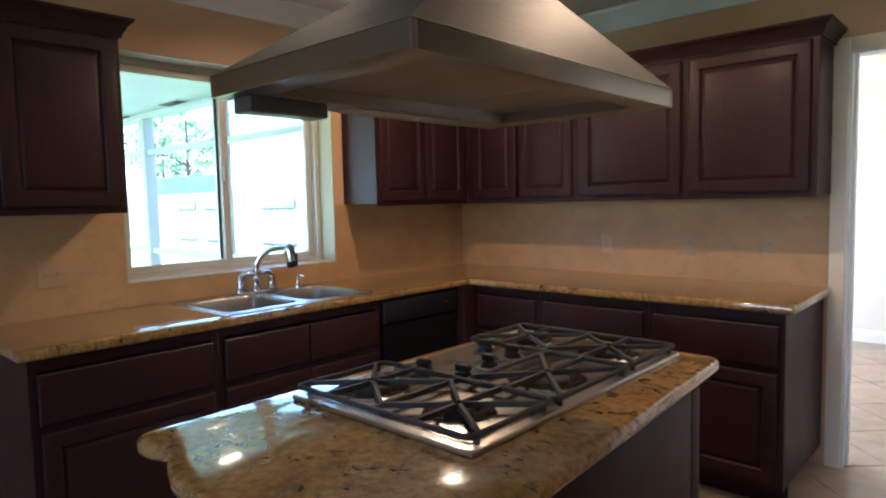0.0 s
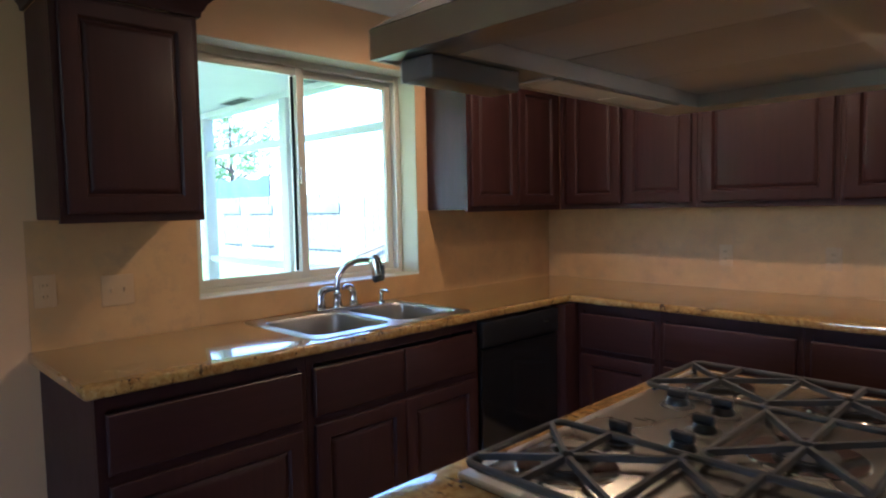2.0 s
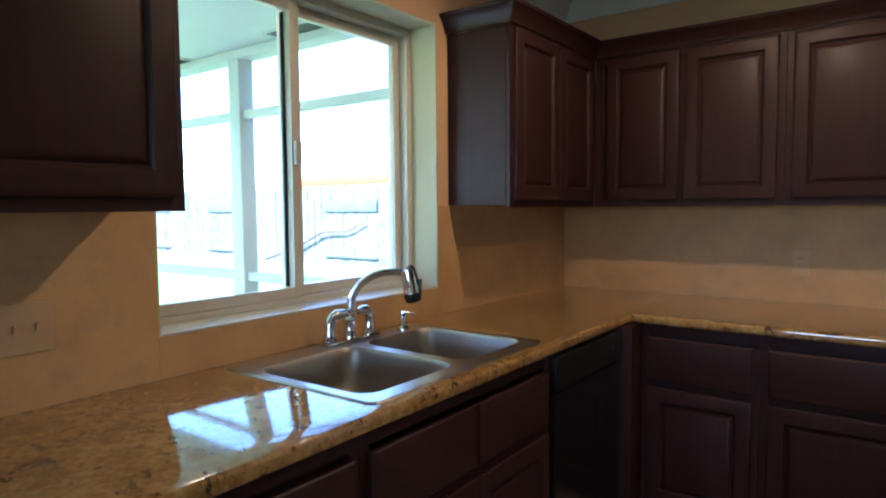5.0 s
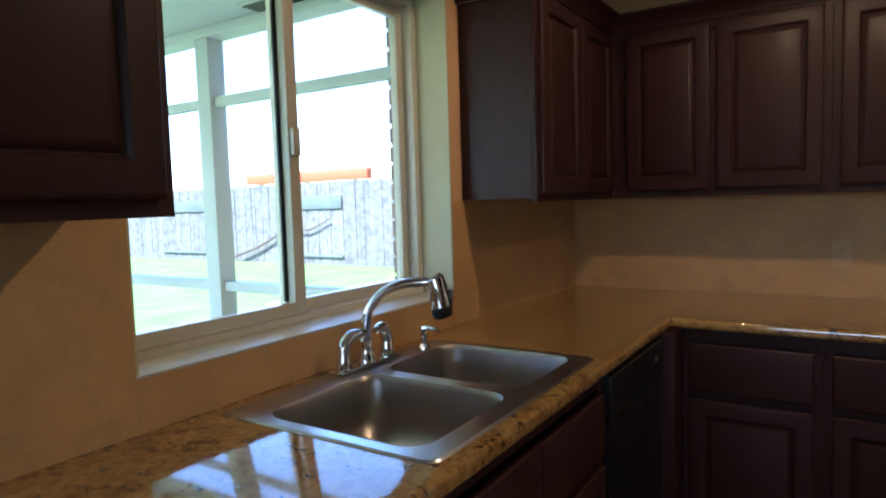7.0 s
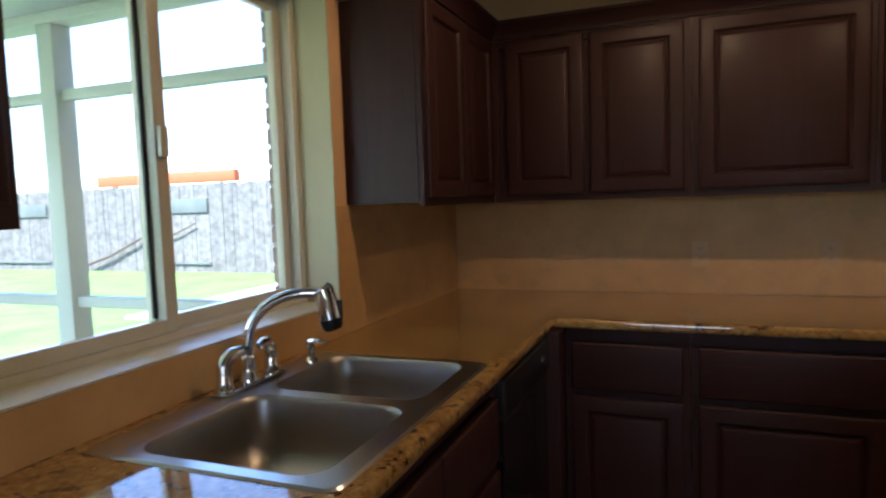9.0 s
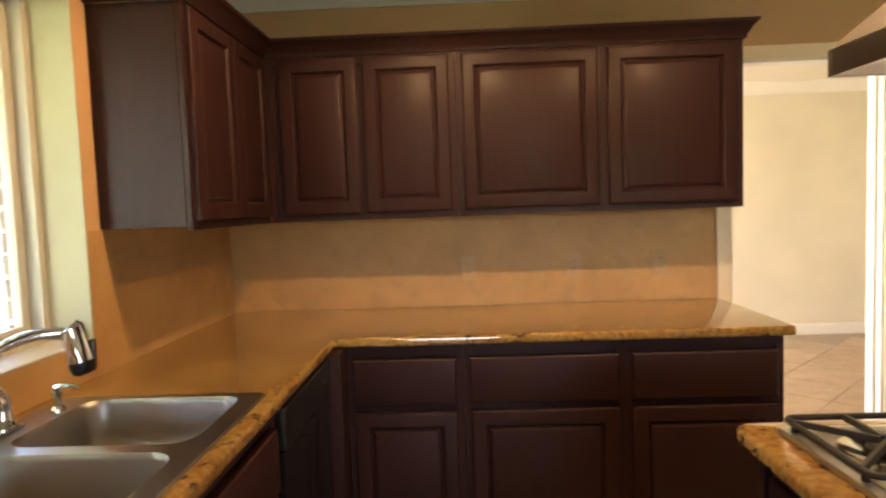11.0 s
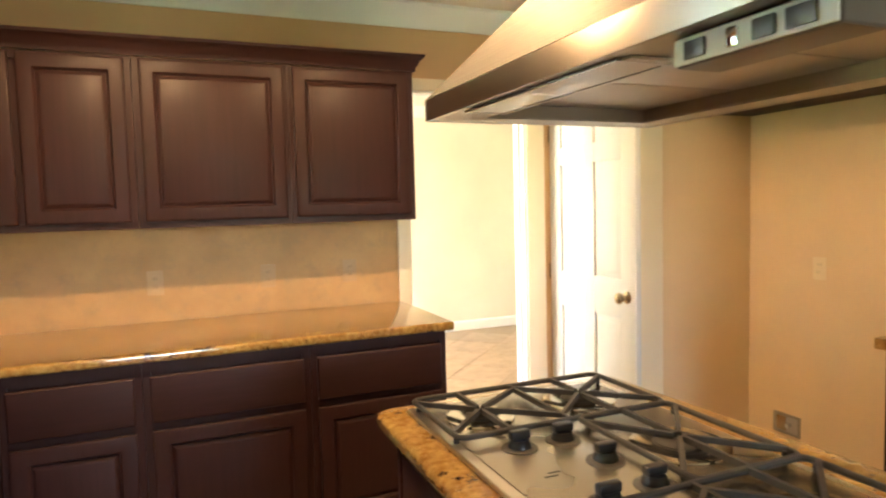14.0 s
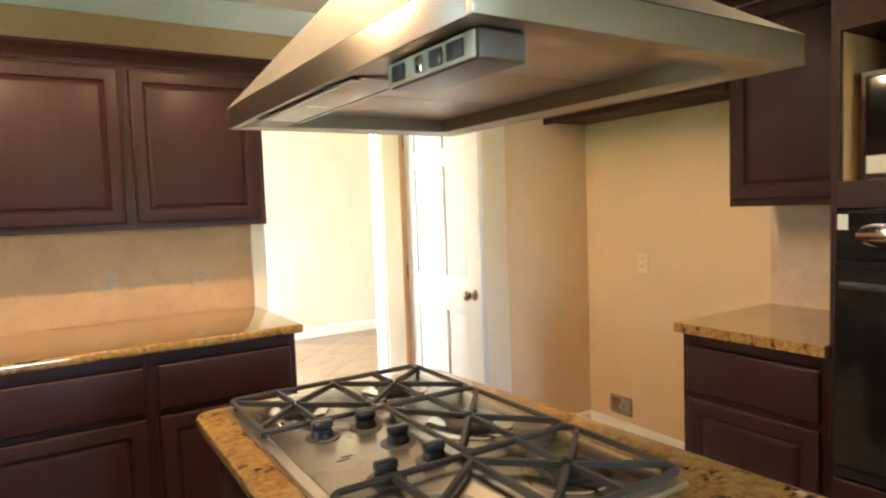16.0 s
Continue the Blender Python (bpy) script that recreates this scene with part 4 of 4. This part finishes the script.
# ---- outlets, switches ----
def outlet(m, label, kind, plastic=IVORY):
    o = thing("wall_outlet" if kind == "outlet" else "light_switch", label, "outlet" if kind == "outlet" else "switch", "", m)
    half = 0.058 if kind == "double switch" else 0.035
    part("plate", block(-half, half, -0.006, -0.0003, -0.057, 0.057, 0.003), plastic, o)
    if kind == "outlet":
        for z in (-0.02, 0.02):
            s = part("socket", block(-0.017, 0.017, -0.0085, -0.0062, z - 0.014, z + 0.014, 0.002), plastic, o)
            for x in (-0.007, 0.005):
                part("slot", block(x, x + 0.002, -0.0092, -0.0086, z - 0.004, z + 0.006), BLACK, s)
    else:
        for x in ((-0.023, 0.023) if kind == "double switch" else (0.0,)):
            part("toggle", block(x - 0.005, x + 0.005, -0.016, -0.0062, -0.008, 0.010, 0.002), plastic, o)
    return o


for ox in (-1.135, -0.617, -0.197):
    outlet(pose(ox, N - 0.0046, 1.10), "ivory double outlet on the tan backsplash", "outlet")
outlet(pose(W + 0.0046, 1.416, 1.125, 0, 0, 90), "ivory outlet beside the counter end", "outlet")
outlet(pose(W + 0.0046, 1.655, 1.105, 0, 0, 90), "ivory two-gang wall switch on the backsplash", "double switch")
outlet(pose(E - 0.0005, 3.333, 1.062, 0, 0, -90), "pale almond outlet on the alcove wall", "outlet", ALMOND)
vent = thing("water_box", "recessed metal water supply box low in the alcove", "supply box", "", pose(E - 0.0005, 3.51, 0.205, 0, 0, -90))
part("frame", frame_of(bmesh.new(), -0.08, 0.08, -0.055, 0.055, -0.008, -0.0005, 0.012, ((-0.055, -0.043), (0.043, 0.055))), STEEL, vent)
part("back", block(-0.068, 0.068, -0.003, -0.0008, -0.043, 0.043), SINK, vent)
part("shut_off_plate", block(-0.062, -0.005, -0.006, -0.0032, -0.038, 0.038), BRASS, vent, "tarnished inner plate")
part("valve", rod(bmesh.new(), (0.02, -0.03, 0.0), (0.02, -0.0032, 0.0), 0.012), CHROME, vent, "chrome valve")

# ---- recessed lamps ----
for cx, cy, power in CANS:
    can = thing("recessed_light", "white recessed ceiling light with a warm bulb", "ceiling light", "recessed ceiling lights", pose(cx, cy, H))
    part("trim_ring", lathe(bmesh.new(), [(0.095, -0.0005), (0.095, -0.004), (0.088, -0.007), (0.068, -0.007), (0.066, -0.0006)], (0, 0, 0), 32), WHITE, can)
    part("bulb", lathe(bmesh.new(), [(0.02, -0.012), (0.045, -0.0105), (0.06, -0.0085), (0.062, -0.0075)], (0, 0, 0), 24), BULB, can, "glowing warm bulb")

# ---- outside the window ----
GZ0 = -0.16
setting("ground", block(-400, 400, -400, 400, GZ0 - 0.2, GZ0), LAWN, "green lawn beyond the patio", "lawn")
setting("patio_floor", block(-9.6, W - TH - 0.001, 0.0, 3.32, GZ0 + 0.001, GZ0 + 0.05), CONCRETE, "pale concrete patio slab", "patio")
setting("path", block(-8.7, 4.0, 7.9, 12.9, GZ0 + 0.001, GZ0 + 0.03), CONCRETE, "pale concrete path beside the lawn", "path")
setting("patio_ceiling", block(-9.6, W - TH - 0.001, 0.0, 3.34, 2.20, 2.30), PATIO, "grey-green painted patio ceiling", "ceiling")
setting("patio_beam", block(-9.6, W - TH - 0.001, 3.15, 3.26, 2.155, 2.199, 0.004), PATIO, "grey-green painted beam along the patio edge", "beam")
PX = (-3.635, -4.93, -6.22, -7.51)
screen = thing("patio_screen", "grey-green painted screen enclosure framing along the patio", "screen enclosure")
for x in PX:
    part("post", block(x - 0.046, x + 0.046, 3.155, 3.247, GZ0 + 0.0505, 2.154, 0.004), PATIO, screen)
for a, b in zip(PX[1:], PX):
    for z in (1.005, 1.866):
        part("rail", block(a + 0.047, b - 0.047, 3.178, 3.224, z - 0.022, z + 0.022, 0.003), PATIO, screen)
for z in (1.005, 1.866):
    part("rail", block(PX[0] + 0.047, W - TH - 0.0005, 3.178, 3.224, z - 0.022, z + 0.022, 0.003), PATIO, screen)
pl = thing("patio_light", "round recessed patio ceiling light, lit", "ceiling light", "", pose(-2.95, 2.47, 2.20))
part("trim_ring", lathe(bmesh.new(), [(0.11, -0.0005), (0.11, -0.005), (0.10, -0.009), (0.08, -0.009), (0.078, -0.001)], (0, 0, 0), 28), PATIO, pl)
part("bulb", lathe(bmesh.new(), [(0.03, -0.016), (0.06, -0.013), (0.075, -0.0095)], (0, 0, 0), 24), BULB, pl, "glowing bulb")
for vx in (-3.05, -4.15, -5.25):
    v = thing("soffit_vent", "dark slatted vent in the patio ceiling", "vent", "soffit vents", pose(vx, 3.085, 2.20))
    part("frame", block(-0.17, 0.17, -0.055, 0.055, -0.008, -0.0005, 0.002), PATIO, v)
    for k in range(4):
        part("slat", block(-0.155, 0.155, -0.045 + k * 0.025, -0.030 + k * 0.025, -0.012, -0.0085), IRON, v)

# fence boards
FY0 = 13.2
rnd = random.Random(4)
fence = thing("fence", "weathered grey cedar privacy fence", "fence")
widths = 0.14
boards = []
for z1 in (1.925, 1.94, 1.955):
    boards.append(finish(block(-widths / 2 + 0.002, widths / 2 - 0.002, -0.012, 0.012, GZ0, z1), "board", FENCE, False))
for i in range(229):
    b = new("board", rnd.choice(boards))
    b.matrix_world = pose(-33 + i * widths, FY0 + rnd.uniform(-0.008, 0.008), 0, 0, rnd.uniform(-0.4, 0.4), 0)
    b.parent = fence
for z in (0.1, 1.2):
    part("rail", block(-33, -0.9, FY0 + 0.022, FY0 + 0.06, z, z + 0.09), FENCE, fence)
# Dark boards added in place of the dark recesses in the fence bays.
BAY = paint("dark_bay_board", (0.085, 0.10, 0.095), 0.8, 0.2, 60, 0.3)
for x0, x1 in ((-13.75, -11.8), (-19.3, -17.2), (-23.4, -21.6), (-25.7, -24.2)):
    part("panel", block(x0, x1, FY0 - 0.05, FY0 - 0.022, 1.27, 1.60, 0.004), BAY, fence, "dark board standing in for a fence recess")
    part("low_strip", block(x0, x1, FY0 - 0.06, FY0 - 0.022, 0.03, 0.085, 0.004), BAY, fence, "dark low strip standing in for a fence recess")
tagged(part("branch", tube(bmesh.new(), [(-16.2, 13.05, GZ0 + 0.03), (-14.9, 13.08, 0.24), (-13.75, 13.09, 0.72), (-12.85, 13.10, 0.74), (-12.15, 13.11, 1.02)], [0.035, 0.03, 0.026, 0.022, 0.012], 6), BARK), "thin bare branch leaning on the fence", "branch")
pergola = thing("pergola", "orange-stained timber pergola beam on pale posts behind the fence", "pergola")
part("beam", block(-21.05, -14.95, 18.0, 18.28, 2.22, 2.60, 0.02), ORANGE, pergola, "orange-stained timber beam")
for x in (-20.3, -17.9, -15.6):
    part("post", block(x - 0.07, x + 0.07, 18.06, 18.2, GZ0, 2.219, 0.006), WHITE, pergola, "pale painted post")


def tree(x, y, height, spread, seed):
    r = random.Random(seed)
    t = thing("tree", "leafy green tree beyond the fence", "tree", "garden trees")
    bm = bmesh.new()
    tube(bm, [(x, y, GZ0), (x + 0.1, y, GZ0 + height * 0.25), (x - 0.05, y + 0.1, GZ0 + height * 0.5), (x + 0.1, y, GZ0 + height * 0.8)], [0.24, 0.18, 0.13, 0.05], 8)
    tips = []
    for i in range(9):
        a, h = r.uniform(0, 6.28), height * r.uniform(0.3, 0.65)
        tip = Vector((x + math.cos(a) * spread * r.uniform(0.5, 0.95), y + math.sin(a) * spread * r.uniform(0.5, 0.95), GZ0 + h + height * r.uniform(0.1, 0.3)))
        tube(bm, [(x, y, GZ0 + h), (x + (tip.x - x) * 0.5, y + (tip.y - y) * 0.5, (GZ0 + h + tip.z) / 2 + 0.1), tip], [0.09, 0.06, 0.02], 6)
        tips.append(tip)
    part("trunk", bm, BARK, t)
    vs, fs = [], []
    for tip in tips + [Vector((x, y, GZ0 + height * 0.9))]:
        for c in range(7):
            cc = tip + Vector((r.gauss(0, spread * 0.2), r.gauss(0, spread * 0.2), r.gauss(0, height * 0.06)))
            for l in range(45):
                p = cc + Vector((r.gauss(0, 0.3), r.gauss(0, 0.3), r.gauss(0, 0.22)))
                u = Vector((r.gauss(0, 1), r.gauss(0, 1), r.gauss(0, 1))).normalized() * 0.13
                w = u.orthogonal().normalized() * 0.06
                k = len(vs)
                vs += [p - u, p + w, p + u, p - w]
                fs.append((k, k + 1, k + 2, k + 3))
    me = bpy.data.meshes.new("crown")
    me.from_pydata([tuple(v) for v in vs], [], fs)
    me.materials.append(LEAF)
    c = new("crown", me)
    c.parent = t
    return t


tree(-47, 24.0, 11.0, 4.6, 7)
tree(-52.5, 24.5, 10.5, 4.2, 8)
tarp = thing("tarp_screen", "faded blue tarp screen on posts behind the fence", "tarp")
for k in range(4):
    part("post", rod(bmesh.new(), (-29.5 + k * 2.1, 14.0, GZ0), (-29.5 + k * 2.1, 14.0, 2.95), 0.04, 8), BARK, tarp)
bm = bmesh.new()
top = [bm.verts.new((-29.6 + k * 0.27, 13.93 + 0.04 * math.sin(k * 1.3), 2.78 + 0.07 * math.cos(k * 0.81))) for k in range(25)]
low = [bm.verts.new((-29.6 + k * 0.27, 13.92 + 0.05 * math.sin(k * 1.1 + 1), 1.2)) for k in range(25)]
for k in range(24):
    bm.faces.new((low[k], low[k + 1], top[k + 1], top[k]))
bmesh.ops.solidify(bm, geom=bm.faces[:], thickness=0.01)
part("cloth", bm, TARP, tarp, "faded blue tarp cloth")
tree(-50, 22.0, 9.0, 3.2, 2)

# brick facing at the window's north jamb, outside
facing_wall = setting("wall_brick_facing", block(W - TH - 0.09, W - TH - 0.0005, WY1 + 0.040, 3.75, GZ0, 2.6), GROUT, "mortar bed of the brick facing", "wall")
brick_mesh = finish(block(-0.1, 0.1, -0.05, 0.05, -0.03, 0.03, 0.004, 1), "brick", BRICK, False)
for row in range(17):
    for k in range(2):
        b = new("brick", brick_mesh)
        b.matrix_world = pose(W - TH - 0.051, WY1 + 0.136 + rnd.uniform(-0.002, 0.002) + k * 0.215, 0.98 + row * 0.073, 0, rnd.uniform(-1, 1), 90)
        b.parent = facing_wall

# ---- backsplash ----
SPLASH = mottled("mottled_stone_finish", (0.42, 0.246, 0.096), (0.53, 0.322, 0.126), (0.36, 0.240, 0.116), 0.5)
PALESPLASH = mottled("pale_stone_finish", (0.50, 0.385, 0.265), (0.60, 0.475, 0.34), (0.43, 0.34, 0.25), 0.5)
setting("backsplash_north", block(W + 0.0045, 0.072, N - 0.0045, N - 0.0005, TOP + 0.001, UZ0 + 0.010), SPLASH, "mottled tan stone-finish backsplash behind the worktop", "backsplash")
for nm, y0, y1, z1 in (("west_end", 1.365, WY0 - 0.0005, UZ0 + 0.010), ("west_corner", WY1 + 0.0005, N - 0.005, UZ0 + 0.010), ("under_window", WY0, WY1, WZ0 - 0.001)):
    setting("backsplash_" + nm, block(W + 0.0005, W + 0.0045, y0, y1, TOP + 0.001, z1), SPLASH, "mottled tan stone-finish backsplash beside the window", "backsplash")
setting("backsplash_east", block(E - 0.0045, E - 0.0005, 2.022, 2.60, TOP + 0.001, 1.380), PALESPLASH, "mottled pale stone-finish backsplash by the oven tower", "backsplash")

# ---- floor tiles, diagonal ----
FT = 0.457
floor = bpy.data.objects["floor"]
tile_mesh = finish(block(-FT / 2 + 0.003, FT / 2 - 0.003, -FT / 2 + 0.003, FT / 2 - 0.003, -0.0035, 0.0, 0.0012, 1), "tile", TILE, False)
count = 0
rest_v, rest_f = [], []
h = FT / 2 - 0.003
for i in range(-40, 41):
    for j in range(-40, 41):
        x = (i - j) * FT * math.sqrt(0.5)
        y = (i + j) * FT * math.sqrt(0.5) + 2.0
        if not (W + 0.33 < x < FX1 - 0.33 and S + 0.33 < y < FY - 0.33):
            continue
        if x > E - 0.33 and y < N + 0.45:
            continue
        if x > -1.9 and y > 0.9 and count < 290:
            t = new("tile", tile_mesh)
            t.matrix_world = pose(x, y, rnd.uniform(-0.0003, 0.0003), 0, 0, 45)
            t.parent = floor
            count += 1
        else:
            k = len(rest_v)
            r = h * math.sqrt(2)
            rest_v += [(x + r, y, 0), (x, y + r, 0), (x - r, y, 0), (x, y - r, 0)]
            rest_v += [(px, py, -0.0035) for px, py, pz in rest_v[k:k + 4]]
            rest_f += [(k, k + 1, k + 2, k + 3)] + [(k + a, k + 4 + a, k + 4 + (a + 1) % 4, k + (a + 1) % 4) for a in range(4)]
me = bpy.data.meshes.new("floor_tiles")
me.from_pydata(rest_v, [], rest_f)
me.materials.append(TILE)
more = tagged(new("floor_tiles", me), kind="stuff")
more.parent = floor
